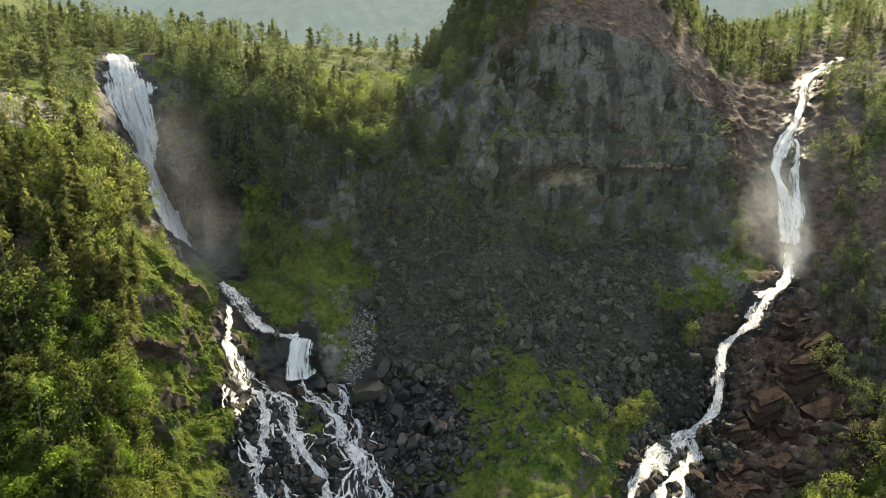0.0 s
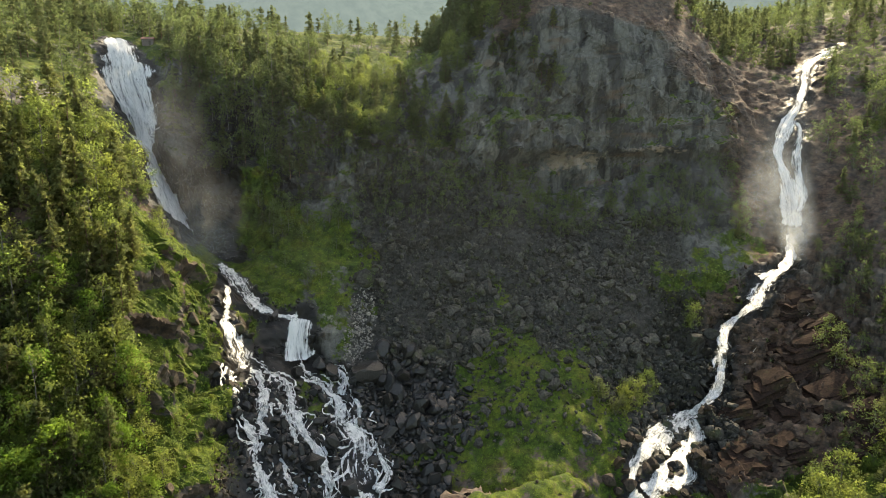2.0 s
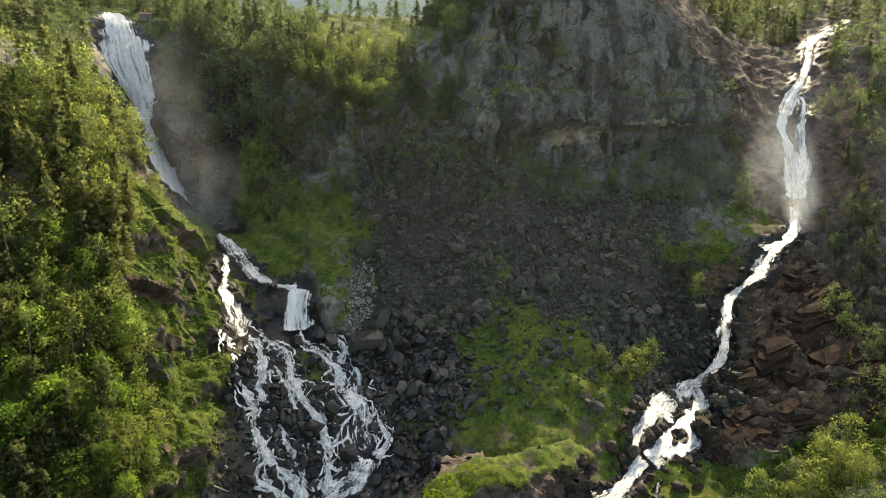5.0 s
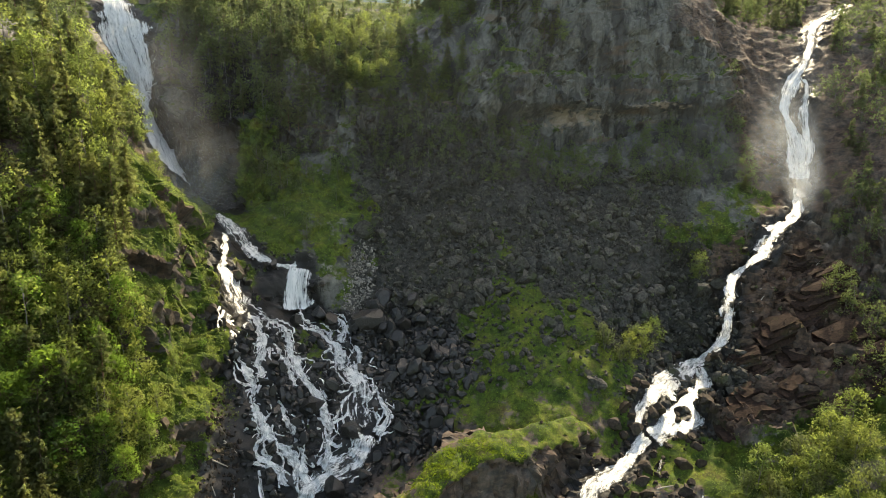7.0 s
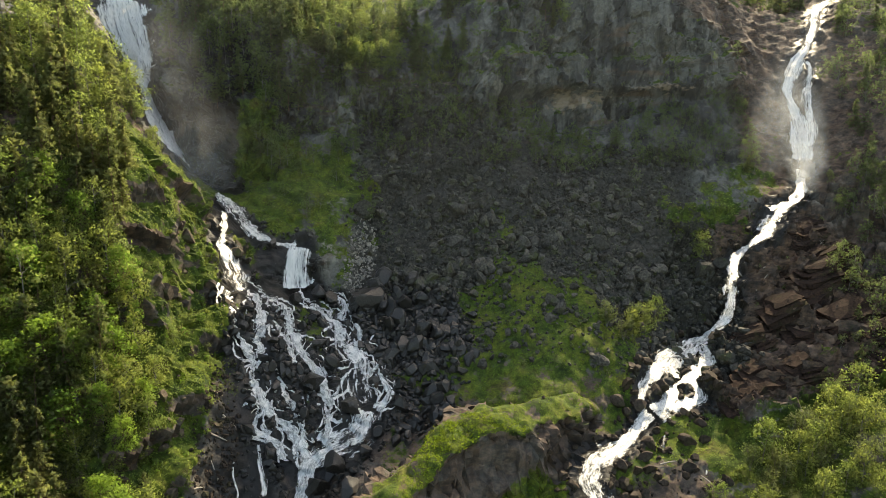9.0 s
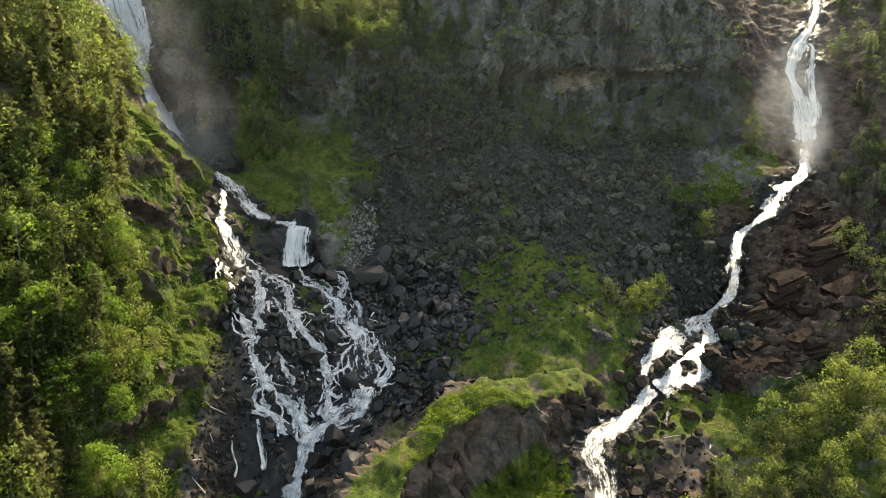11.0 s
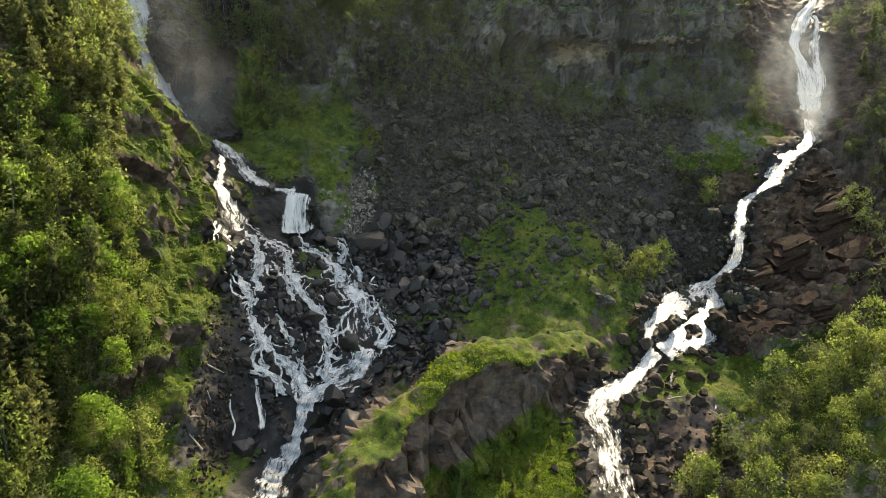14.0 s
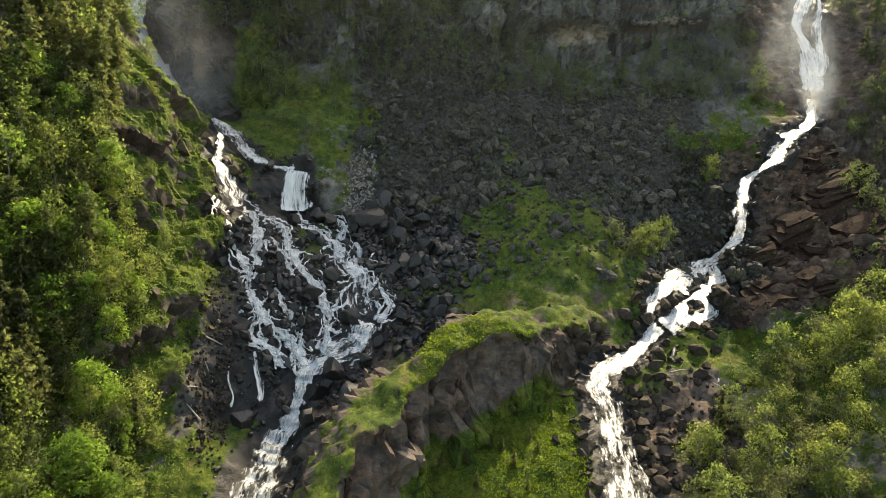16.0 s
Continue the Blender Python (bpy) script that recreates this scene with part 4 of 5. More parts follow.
for k, thread in enumerate((RIGHT_THREAD, RIGHT_THREAD_B, RIGHT_THREAD_C)):
    build_stream("torrent", "small trickle beside the torrent", thread, 0.3, 0.4, 0.0, 70 + k, 6, 0.3, True)
build_stream("river", "fast river on the valley floor", RIVER, 0.1, 0.0, 0.5, 15, 12, 1.6)


# ---- loose rock ----
def stone_shape(rng, cuts=9, fine=2):
    """An angular block: a ball cut by random planes. Its vertices and triangles."""
    bm = bmesh.new()
    bmesh.ops.create_icosphere(bm, subdivisions=fine, radius=1.0)
    v = np.array([p.co[:] for p in bm.verts])
    f = np.array([[q.index for q in p.verts] for p in bm.faces])
    bm.free()
    for _ in range(cuts):
        n = rng.normal(size=3)
        n /= np.linalg.norm(n)
        d = v @ n
        lim = rng.uniform(0.4, 0.75)
        over = d > lim
        v[over] -= np.outer(d[over] - lim, n)
    return v * rng.uniform(0.75, 1.25, 3), f


def turned(rng, flat=False):
    return np.array(Euler((rng.uniform(-0.5, 0.5) if flat else rng.uniform(0, 6.3), rng.uniform(-0.5, 0.5) if flat else rng.uniform(0, 6.3), rng.uniform(0, 6.3))).to_matrix())


def build_scree(name, label, x, y, size, material, seed, sink=0.25):
    """A field of stones lying on the land, as one mesh."""
    rng = np.random.default_rng(seed)
    shapes = [stone_shape(rng, 9, 1 if k % 2 else 2) for k in range(12)]
    place, nrm = spots(x, y)
    vs, fs, n = [], [], 0
    for k in range(len(x)):
        v, f = shapes[int(rng.integers(0, 12)) if size[k] > 1.3 else 2 * int(rng.integers(0, 6)) + 1]
        v = (v * rng.uniform(0.7, 1.2, 3)) @ turned(rng).T * size[k] + place[k] + nrm[k] * size[k] * (0.4 - sink)
        vs.append(v)
        fs.append(f + n)
        n += len(v)
    return tagged(new(name, mesh_of(name, np.concatenate(vs), np.concatenate(fs), material)), label, "stones", kind="stuff")


def scatter(rng, n, x0, x1, y0, y1, keep):
    """Random plan places in a rectangle, kept where the given chance says so."""
    x, y = rng.uniform(x0, x1, n), rng.uniform(y0, y1, n)
    k = rng.uniform(0, 1, n) < keep(x, y)
    return x[k], y[k]


def field_at(field, x, y):
    return sample(field, *column(x, y))


rng = np.random.default_rng(3)
x, y = scatter(rng, 17000, -30, 84, 152, 230, lambda x, y: np.clip(field_at(TALUS, x, y) * 1.3, 0, 1) * (1 - 0.75 * (field_at(GRASS, x, y) > 0.5)) * (blob(x, y, -25, 187, 5, 11, -8) < 0.05) * (1 - np.clip(3 * blob(x, y, -12, 160, 20, 22), 0, 1)))
build_scree("scree", "slope of tumbled grey boulders below the cliff", x, y, np.clip(rng.lognormal(-0.75, 0.6, len(x)) * (1 + 0.5 * fbm(x / 9, y / 9, x * 0, 2, 19)), 0.25, 3.2), SCREE, 5)
# hollow stones: the cliff's shade is painted into them as near-black
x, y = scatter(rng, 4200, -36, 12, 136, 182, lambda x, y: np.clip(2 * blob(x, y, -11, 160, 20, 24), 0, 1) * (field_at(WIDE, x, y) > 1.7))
build_scree("scree", "boulders in the hollow beside the cascade, with shade put into their colour", x, y, np.clip(rng.lognormal(-0.4, 0.6, len(x)), 0.3, 3.0), WET_SHADED_STONE, 6)
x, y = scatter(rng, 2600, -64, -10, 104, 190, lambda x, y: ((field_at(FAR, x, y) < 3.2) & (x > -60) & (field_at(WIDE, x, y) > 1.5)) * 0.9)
build_scree("scree", "black wet stones lying in and beside the cascade", x, y, np.clip(rng.lognormal(-0.55, 0.45, len(x)), 0.25, 1.5), WET_SHADED_STONE, 7, 0.3)
x, y = scatter(rng, 4200, 22, 112, 96, 205, lambda x, y: np.maximum((field_at(FAR, x, y) < 5.0) * (field_at(WIDE, x, y) > 1.4) * (0.35 + 0.5 * (y < 160)), 0.9 * (blob(x, y, 46, 117, 12, 22, -28) > 0.1)))
build_scree("scree", "brown stones along the torrent's bed", x, y, np.clip(rng.lognormal(-0.5, 0.5, len(x)), 0.25, 1.7), RED_STONE, 8, 0.3)
x, y = scatter(rng, 1500, -58, -43, 104, 146, lambda x, y: np.clip(2.0 * blob(x, y, -49.5, 126, 5, 20, 12), 0, 1))
build_scree("scree", "brown stones and broken rock on the stream's bank", x, y, np.clip(rng.lognormal(-0.9, 0.45, len(x)), 0.2, 1.1), RED_STONE, 9, 0.3)
x, y = scatter(rng, 2200, -36, -14, 176, 200, lambda x, y: np.clip(2.0 * blob(x, y, -25, 187, 5, 11, -8), 0, 1))
build_scree("scree", "pale gravel run at the foot of the turf slope", x, y, np.clip(rng.lognormal(-1.1, 0.4, len(x)), 0.18, 0.8), PALE_STONE, 10, 0.3)

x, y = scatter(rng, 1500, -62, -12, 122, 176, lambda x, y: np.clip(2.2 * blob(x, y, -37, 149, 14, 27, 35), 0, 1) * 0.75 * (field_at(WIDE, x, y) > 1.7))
build_scree("scree", "black wet boulders standing out of the braided cascade", x, y, np.clip(rng.lognormal(-0.1, 0.4, len(x)), 0.5, 2.2), WET_SHADED_STONE, 11, 0.05)
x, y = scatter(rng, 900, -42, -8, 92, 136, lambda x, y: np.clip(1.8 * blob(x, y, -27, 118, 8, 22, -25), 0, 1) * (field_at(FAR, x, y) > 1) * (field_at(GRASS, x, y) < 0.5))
build_scree("scree", "brown broken rock at the ridge's foot", x, y, np.clip(rng.lognormal(-0.5, 0.5, len(x)), 0.3, 1.6), WET_SHADED_STONE, 12, 0.3)

ones_like = np.ones_like
BOULDERS = [stone_shape(np.random.default_rng(40 + k), 17, 3) for k in range(6)]


def boulder(x, y, size, material, label, group, seed, sink=0.15, name="boulder"):
    r = np.random.default_rng(seed)
    v, f = BOULDERS[seed % 6]
    p, n = spots([x], [y])
    v = v * r.uniform(0.75, 1.2, 3) @ turned(r).T * size
    me = mesh_of(name, v, f, material)
    ob = new(name, me)
    ob.matrix_world = Matrix.Translation(Vector(p[0]) + Vector(n[0]) * size * (0.5 - sink))
    return tagged(ob, label, "boulder", group)


rng = np.random.default_rng(12)
x, y = scatter(rng, 900, -58, -12, 106, 186, lambda x, y: ((field_at(FAR, x, y) < 2.5) & (field_at(WIDE, x, y) > 1.9)) * 1.0)
for k in range(min(95, len(x))):
    boulder(x[k], y[k], rng.uniform(0.9, 2.1), WET_SHADED_STONE, "angular black boulder wet from the cascade around it", "boulders in the cascade", 100 + k)
x, y = scatter(rng, 600, 26, 76, 102, 172, lambda x, y: ((field_at(FAR, x, y) < 3.5) & (field_at(WIDE, x, y) > 1.6)) * 1.0)
for k in range(min(60, len(x))):
    boulder(x[k], y[k], rng.uniform(0.8, 1.9), RED_STONE, "brown boulder in the bed of the torrent", "boulders in the torrent", 300 + k)
# boulders of the hollow get the near-black colour that holds its shade
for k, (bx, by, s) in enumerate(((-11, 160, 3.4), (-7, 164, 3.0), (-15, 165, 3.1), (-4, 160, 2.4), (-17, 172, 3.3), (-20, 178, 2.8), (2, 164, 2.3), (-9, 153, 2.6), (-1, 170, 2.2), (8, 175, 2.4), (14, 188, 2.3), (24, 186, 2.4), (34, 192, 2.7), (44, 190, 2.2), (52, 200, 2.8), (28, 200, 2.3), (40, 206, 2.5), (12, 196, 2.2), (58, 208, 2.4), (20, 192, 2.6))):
    boulder(bx, by, s, WET_SHADED_STONE if by < 180 and bx < 4 else SCREE, "large dark angular boulder in the hollow" if by < 180 and bx < 4 else "large grey boulder on the scree slope", "large boulders", 500 + k)
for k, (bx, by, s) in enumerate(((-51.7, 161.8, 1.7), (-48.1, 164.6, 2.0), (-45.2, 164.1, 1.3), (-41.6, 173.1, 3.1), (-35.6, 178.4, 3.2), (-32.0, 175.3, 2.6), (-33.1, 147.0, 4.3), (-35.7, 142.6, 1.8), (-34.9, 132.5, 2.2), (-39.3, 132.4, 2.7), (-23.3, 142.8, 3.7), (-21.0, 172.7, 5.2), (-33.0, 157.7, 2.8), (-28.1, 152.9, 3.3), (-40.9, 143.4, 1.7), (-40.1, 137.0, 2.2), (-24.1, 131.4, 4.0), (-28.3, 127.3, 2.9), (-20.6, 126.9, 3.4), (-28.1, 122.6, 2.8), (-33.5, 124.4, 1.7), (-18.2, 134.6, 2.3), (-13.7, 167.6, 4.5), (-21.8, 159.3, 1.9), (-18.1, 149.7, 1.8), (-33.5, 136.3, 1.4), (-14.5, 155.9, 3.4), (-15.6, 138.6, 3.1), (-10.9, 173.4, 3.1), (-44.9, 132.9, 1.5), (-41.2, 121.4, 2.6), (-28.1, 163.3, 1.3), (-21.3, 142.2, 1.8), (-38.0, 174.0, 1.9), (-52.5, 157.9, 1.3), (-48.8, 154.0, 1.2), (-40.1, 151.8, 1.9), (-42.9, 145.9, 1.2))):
    boulder(bx, by, s, WET_SHADED_STONE, "great black boulder with wet faces in the cascade", "great boulders in the cascade", 2000 + k, 0.3)
for k, (bx, by, s) in enumerate(((63.0, 162.4, 2.4), (67.0, 164.4, 1.8), (55.4, 156.8, 1.3), (53.2, 152.2, 2.5), (58.7, 152.3, 2.0), (58.0, 146.2, 2.7), (47.4, 139.0, 3.9), (45.4, 135.1, 2.0), (55.7, 139.3, 3.1), (39.0, 129.4, 2.5), (42.4, 131.4, 2.2), (46.8, 130.4, 2.5), (42.8, 126.3, 2.2), (39.6, 122.2, 2.6), (36.6, 120.9, 2.1), (37.4, 126.0, 1.7), (72.5, 167.6, 3.3), (56.4, 134.1, 2.0), (42.1, 117.4, 2.7), (47.0, 120.7, 2.1), (60.1, 139.4, 2.3), (51.5, 136.9, 2.0), (27.4, 127.7, 2.4), (27.6, 121.9, 2.3), (42.0, 148.4, 3.3), (60.3, 145.8, 1.9), (66.1, 154.6, 2.0), (68.8, 156.1, 2.0), (25.7, 118.0, 2.7))):
    boulder(bx, by, 0.8 * s, RED_STONE, "brown boulder splitting the white torrent", "boulders in the torrent", 420 + k, 0.35)
rng = np.random.default_rng(14)
x, y = scatter(rng, 900, -24, 74, 160, 214, lambda x, y: np.clip(field_at(TALUS, x, y), 0, 1) * (field_at(GRASS, x, y) < 0.4))
for k in range(min(150, len(x))):
    boulder(x[k], y[k], rng.uniform(0.9, 1.9), SCREE, "grey lichen-spotted boulder lying on the scree", "boulders on the scree", 700 + k)
x, y = scatter(rng, 300, -22, 38, 104, 150, lambda x, y: 0.5 * (field_at(GRASS, x, y) < 0.5) + 0.1)
for k in range(min(40, len(x))):
    boulder(x[k], y[k], rng.uniform(0.5, 1.2), RED_STONE, "brown rock half sunk in turf by the ridge", "rocks by the ridge", 900 + k, 0.15, "turf_rock")
x, y = scatter(rng, 400, -68, -54, 112, 182, lambda x, y: 0.6 * ones_like(x))
for k in range(min(44, len(x))):
    boulder(x[k], y[k], rng.uniform(0.9, 2.2), CRAG, "mossy brown crag jutting out of the steep bank", "crags on the bank", 1000 + k, 0.45, "crag")
x, y = scatter(rng, 500, 36, 66, 98, 142, lambda x, y: 0.9 * (blob(x, y, 47, 118, 13, 24, -28) > 0.1))
for k in range(min(45, len(x))):
    boulder(x[k], y[k], rng.uniform(0.8, 2.2), RED_STONE, "brown angular block on the torrent's rocky bank", "blocks on the bank", 1100 + k, 0.2, "rock_block")
for k, (bx, by, s) in enumerate(((28, 169, 2.6), (30, 166, 2.0), (26, 167, 1.5), (31, 170, 1.8))):
    boulder(bx, by, s, SCREE, "pale cracked boulder standing in the turf", "boulders in the turf", 560 + k)



def rock_slab(x, y, size, tilt, seed):
    """A thick tilted plate of layered rock that breaks off in steps along its lower edge."""
    r = np.random.default_rng(seed)
    p, n = spots([x], [y])
    bm = bmesh.new()
    z = 0.0
    for k in range(3):
        w, first = size * (1 - 0.16 * k), len(bm.verts)
        corners = bmesh.ops.create_cube(bm, size=2.0)["verts"]
        bmesh.ops.subdivide_edges(bm, edges=list({e for q in corners for e in q.link_edges}), cuts=2, use_grid_fill=True)
        for q in list(bm.verts)[first:]:
            j = r.uniform(-0.16, 0.16, 3)
            q.co = (q.co.x * w * 1.05 + j[0] * size + 0.2 * size * k, q.co.y * w * 0.66 + j[1] * size + 0.12 * size * k, q.co.z * 0.2 * size + j[2] * 0.4 * size + z)
        z += 0.2 * size
    me = bpy.data.meshes.new("rock_slab")
    bm.to_mesh(me)
    bm.free()
    me.materials.append(SLAB_STONE)
    ob = new("rock_slab", me)
    ob.matrix_world = Matrix.Translation(Vector(p[0]) - Vector(n[0]) * 0.3 * size) @ pose(0, 0, 0, r.uniform(4, 14), -tilt, r.uniform(-15, 25))
    return tagged(ob, "tilted reddish-brown rock slab with stepped edges", "rock slab", "rock slabs by the torrent")


rng = np.random.default_rng(77)
for k in range(46):
    sx, sy = rng.uniform(70, 112), rng.uniform(146, 192)
    if sample(FAR, *column([sx], [sy]))[0] > 3.5 and sx > 60 + 0.5 * (sy - 140):
        rock_slab(sx, sy, rng.uniform(3.0, 7.0), rng.uniform(14, 26), 3000 + k)


# ---- trees ----
def leaf_cards(rng, centres, spread, size, droop=0.0, long=1.0):
    """Small four-sided leaf tufts round the given centres."""
    n = len(centres)
    c = centres + rng.normal(size=(n, 3)) * spread
    a = rng.normal(size=(n, 3))
    a[:, 2] -= droop
    a /= np.linalg.norm(a, axis=1, keepdims=True)
    b = np.cross(a, rng.normal(size=(n, 3)))
    b /= np.linalg.norm(b, axis=1, keepdims=True)
    s = size * rng.uniform(0.6, 1.3, (n, 1))
    a, b = a * s * long, b * s * 0.62
    v = np.stack([c - a, c - b * 0.9 + a * 0.1, c + a, c + b * 0.9 + a * 0.05], 1).reshape(-1, 3)
    return v, np.arange(4 * n).reshape(n, 4)


def soft_crown(leaves, middle, mesh, mix_in=0.2):
    """Shading of a crown as a whole: outwards from its middle, leaned upwards to brighten it, with some of each leaf's
    own turn.
    """
    v, f = leaves
    out = v - middle
    out /= np.maximum(np.linalg.norm(out, axis=1, keepdims=True), 1e-6)
    own = np.cross(v[f[:, 1]] - v[f[:, 0]], v[f[:, 3]] - v[f[:, 0]])
    own /= np.maximum(np.linalg.norm(own, axis=1, keepdims=True), 1e-9)
    own = np.repeat(own, 4, 0)
    own *= np.sign((own * out).sum(1, keepdims=True) + 1e-6)
    n = out * (1 - mix_in) + own * mix_in + (0, 0, 0.95)
    return puffed(mesh, n / np.linalg.norm(n, axis=1, keepdims=True))


def tube(points, radii, sides=6):
    p, r = np.array(points, float), np.array(radii, float)
    ang = np.arange(sides) * 2 * math.pi / sides
    way = np.gradient(p, axis=0)
    way /= np.linalg.norm(way, axis=1, keepdims=True)
    u = np.cross(way, (0.31, 0.95, 0.05))
    u /= np.linalg.norm(u, axis=1, keepdims=True)
    w = np.cross(way, u)
    v = (p[:, None] + r[:, None, None] * (np.cos(ang)[None, :, None] * u[:, None] + np.sin(ang)[None, :, None] * w[:, None])).reshape(-1, 3)
    f = []
    for i in range(len(p) - 1):
        for k in range(sides):
            f.append((i * sides + k, i * sides + (k + 1) % sides, (i + 1) * sides + (k + 1) % sides, (i + 1) * sides + k))
    return v, np.array(f)


def joined(pieces):
    vs, fs, n = [], [], 0
    for v, f in pieces:
        vs.append(v)
        fs.append(f + n)
        n += len(v)
    return np.concatenate(vs), np.concatenate(fs)


def leafy_meshes(seed, height, width, leaf, bark, tufts=34, per=42, leaf_size=0.2, stems=1, base=0.22):
    """A broadleaved tree: forked trunk with limbs, and a crown of leaf tufts in uneven clumps."""
    r = np.random.default_rng(seed)
    wood, limbs, centres = [], [], []
    for s in range(stems):
        lean = r.normal(size=2) * 0.05 * height + (r.normal(size=2) * 0.12 * height if stems > 1 else 0)
        h = height * (1 if s == 0 else r.uniform(0.65, 0.95))
        z = np.linspace(0, 1, 5)
        bend = r.normal(size=2) * 0.025 * height
        pts = np.stack([lean[0] * z + bend[0] * np.sin(z * 3), lean[1] * z + bend[1] * np.sin(z * 3), z * h * 0.94], 1)
        wood.append(tube(pts, 0.012 * height * (1 - 0.92 * z) + 0.01, 5))
        for k in range(max(3, tufts // stems)):
            f = r.uniform(base, 1.0)
            prof = math.sin(math.pi * min(1.0, (f - base) / (1 - base) * 0.86 + 0.12)) ** 0.7
            ang, rad = r.uniform(0, 6.28), width * 0.5 * prof * r.uniform(0.35, 1.0) / (1 if stems == 1 else 1.5)
            root = np.array([np.interp(max(f - 0.14, 0.1), z, pts[:, q]) for q in range(3)])
            end = np.array([np.interp(f, z, pts[:, 0]) + math.cos(ang) * rad, np.interp(f, z, pts[:, 1]) + math.sin(ang) * rad, f * h])
            if k % 4 == 0:
                mid = root * 0.5 + end * 0.5 + (0, 0, -0.02 * height)
                limbs.append(tube([root, mid, end], [0.006 * height, 0.004 * height, 0.0015 * height], 3))
            centres.append(end)
    pts = np.concatenate([np.repeat(c[None], int(per * r.uniform(0.5, 1.4)), 0) for c in centres])
    leaves = leaf_cards(r, pts, (0.052 * height + 0.1, 0.052 * height + 0.1, 0.045 * height + 0.08), leaf_size, 0.2)
    return mesh_of("trunk", *joined(wood + limbs), bark, True), soft_crown(leaves, np.repeat(pts, 4, 0) * (0.75, 0.75, 0.93), mesh_of("crown", *leaves, leaf))


def conifer_meshes(seed, height, width, leaf, bark, bare=0.12, whorls=22, airy=0.0, tuft=0.27):
    """A conifer: straight tapered trunk, whorls of drooping boughs covered with needle tufts."""
    r = np.random.default_rng(seed)
    wood = [tube([(0, 0, 0), (0.01 * height * r.normal(), 0, height * 0.5), (0, 0.01 * height * r.normal(), height)], [0.016 * height, 0.010 * height, 0.01], 6)]
    pts = []
    for k in range(whorls):
        f = bare + (1 - bare) * (k + r.uniform(-0.3, 0.3)) / whorls
        f = min(max(f, bare), 0.985)
        reach = width * 0.5 * (1 - f) ** (0.75 - 0.35 * airy) * r.uniform(0.7, 1.15) + 0.12
        for b in range(int(r.integers(4, 7))):
            if r.uniform() < 0.28 * airy:
                continue
            ang, long = r.uniform(0, 6.28), reach * r.uniform(0.6, 1.15)
            root = np.array([0, 0, f * height])
            end = root + np.array([math.cos(ang) * long, math.sin(ang) * long, -0.22 * long + 0.12 * height * (0.1 if f > 0.8 else 0) + 0.15 * airy * long])
            if b % 4 == 0 and long > 0.6:
                wood.append(tube([root, end], [0.004 * height, 0.001 * height], 3))
            n = 2 + int(long / (1.05 * tuft))
            s = np.linspace(0.2, 1.0, n)[:, None]
            pts.append(root * (1 - s) + end * s + (0, 0, -0.05) * s)
    pts.append(np.array([[0, 0, height * q] for q in (0.93, 0.96, 0.985, 1.0)]))
    pts = np.concatenate(pts)
    pts = np.repeat(pts, 2, 0)
    leaves = leaf_cards(r, pts, (0.14, 0.14, 0.1), tuft, 0.45, 1.15)
    return mesh_of("trunk", *joined(wood), bark, True), soft_crown(leaves, np.repeat(pts, 4, 0) * (0.2, 0.2, 0.97), mesh_of("crown", *leaves, leaf))


KINDS = {
    "spruce": [conifer_meshes(600 + k, 11.0, 6.4 + 0.8 * (k % 3), NEEDLES, PINE_BARK, 0.05, 22, 0.25, 0.38) for k in range(4)],
    "pine": [conifer_meshes(620 + k, 11.0, 6.2, NEEDLES, PINE_BARK, 0.2, 16, 0.9, 0.38) for k in range(3)],
    "birch": [leafy_meshes(640 + k, 9.0, 6.6 + 0.3 * k, BIRCH_LEAF, BIRCH_BARK, 48, 26, 0.27, 1, 0.1) for k in range(5)],
    "maple": [leafy_meshes(660 + k, 9.0, 7.6, BRIGHT_LEAF, PINE_BARK, 58, 36, 0.28, 1, 0.1) for k in range(3)],
    "willow": [leafy_meshes(680 + k, 6.5, 5.0, WILLOW_LEAF, BIRCH_BARK, 34, 24, 0.25, 3, 0.1) for k in range(3)],
    "shrub": [leafy_meshes(700 + k, 2.2, 2.8, (BIRCH_LEAF, BRIGHT_LEAF, WILLOW_LEAF)[k % 3], PINE_BARK, 15, 14, 0.22, 3, 0.08) for k in range(5)],
}
FAR_KINDS = {
    "spruce": [conifer_meshes(800 + k, 11.0, 7.0, HAZED_NEEDLES, PINE_BARK, 0.06, 11, 0.2, 0.62) for k in range(2)],
    "pine": [conifer_meshes(820 + k, 11.0, 7.0, HAZED_NEEDLES, PINE_BARK, 0.2, 9, 1.0, 0.62) for k in range(2)],
    "birch": [leafy_meshes(840 + k, 9.0, 6.4, HAZED_LEAF, BIRCH_BARK, 24, 14, 0.42, 1, 0.1) for k in range(3)],
    "willow": [leafy_meshes(860 + k, 6.5, 5.0, WILLOW_LEAF, BIRCH_BARK, 18, 18, 0.3, 2, 0.12) for k in range(2)],
    "shrub": [leafy_meshes(880 + k, 2.2, 2.8, HAZED_LEAF, PINE_BARK, 10, 12, 0.22, 2, 0.08) for k in range(2)],
}
TALL = {"spruce": 11.0, "pine": 11.0, "birch": 9.0, "maple": 9.0, "willow": 6.5, "shrub": 2.2}
LABELS = {
    "spruce": "dark green spruce with drooping boughs on the mountainside",
    "pine": "slender airy pine with a bare lower trunk",
    "birch": "light green birch with a pale slender trunk",
    "maple": "bright green broadleaved tree with a full crown",
    "willow": "grey-green willow thicket with several stems",
    "shrub": "low green shrub rooted between the rocks",
}
FIRST = {}


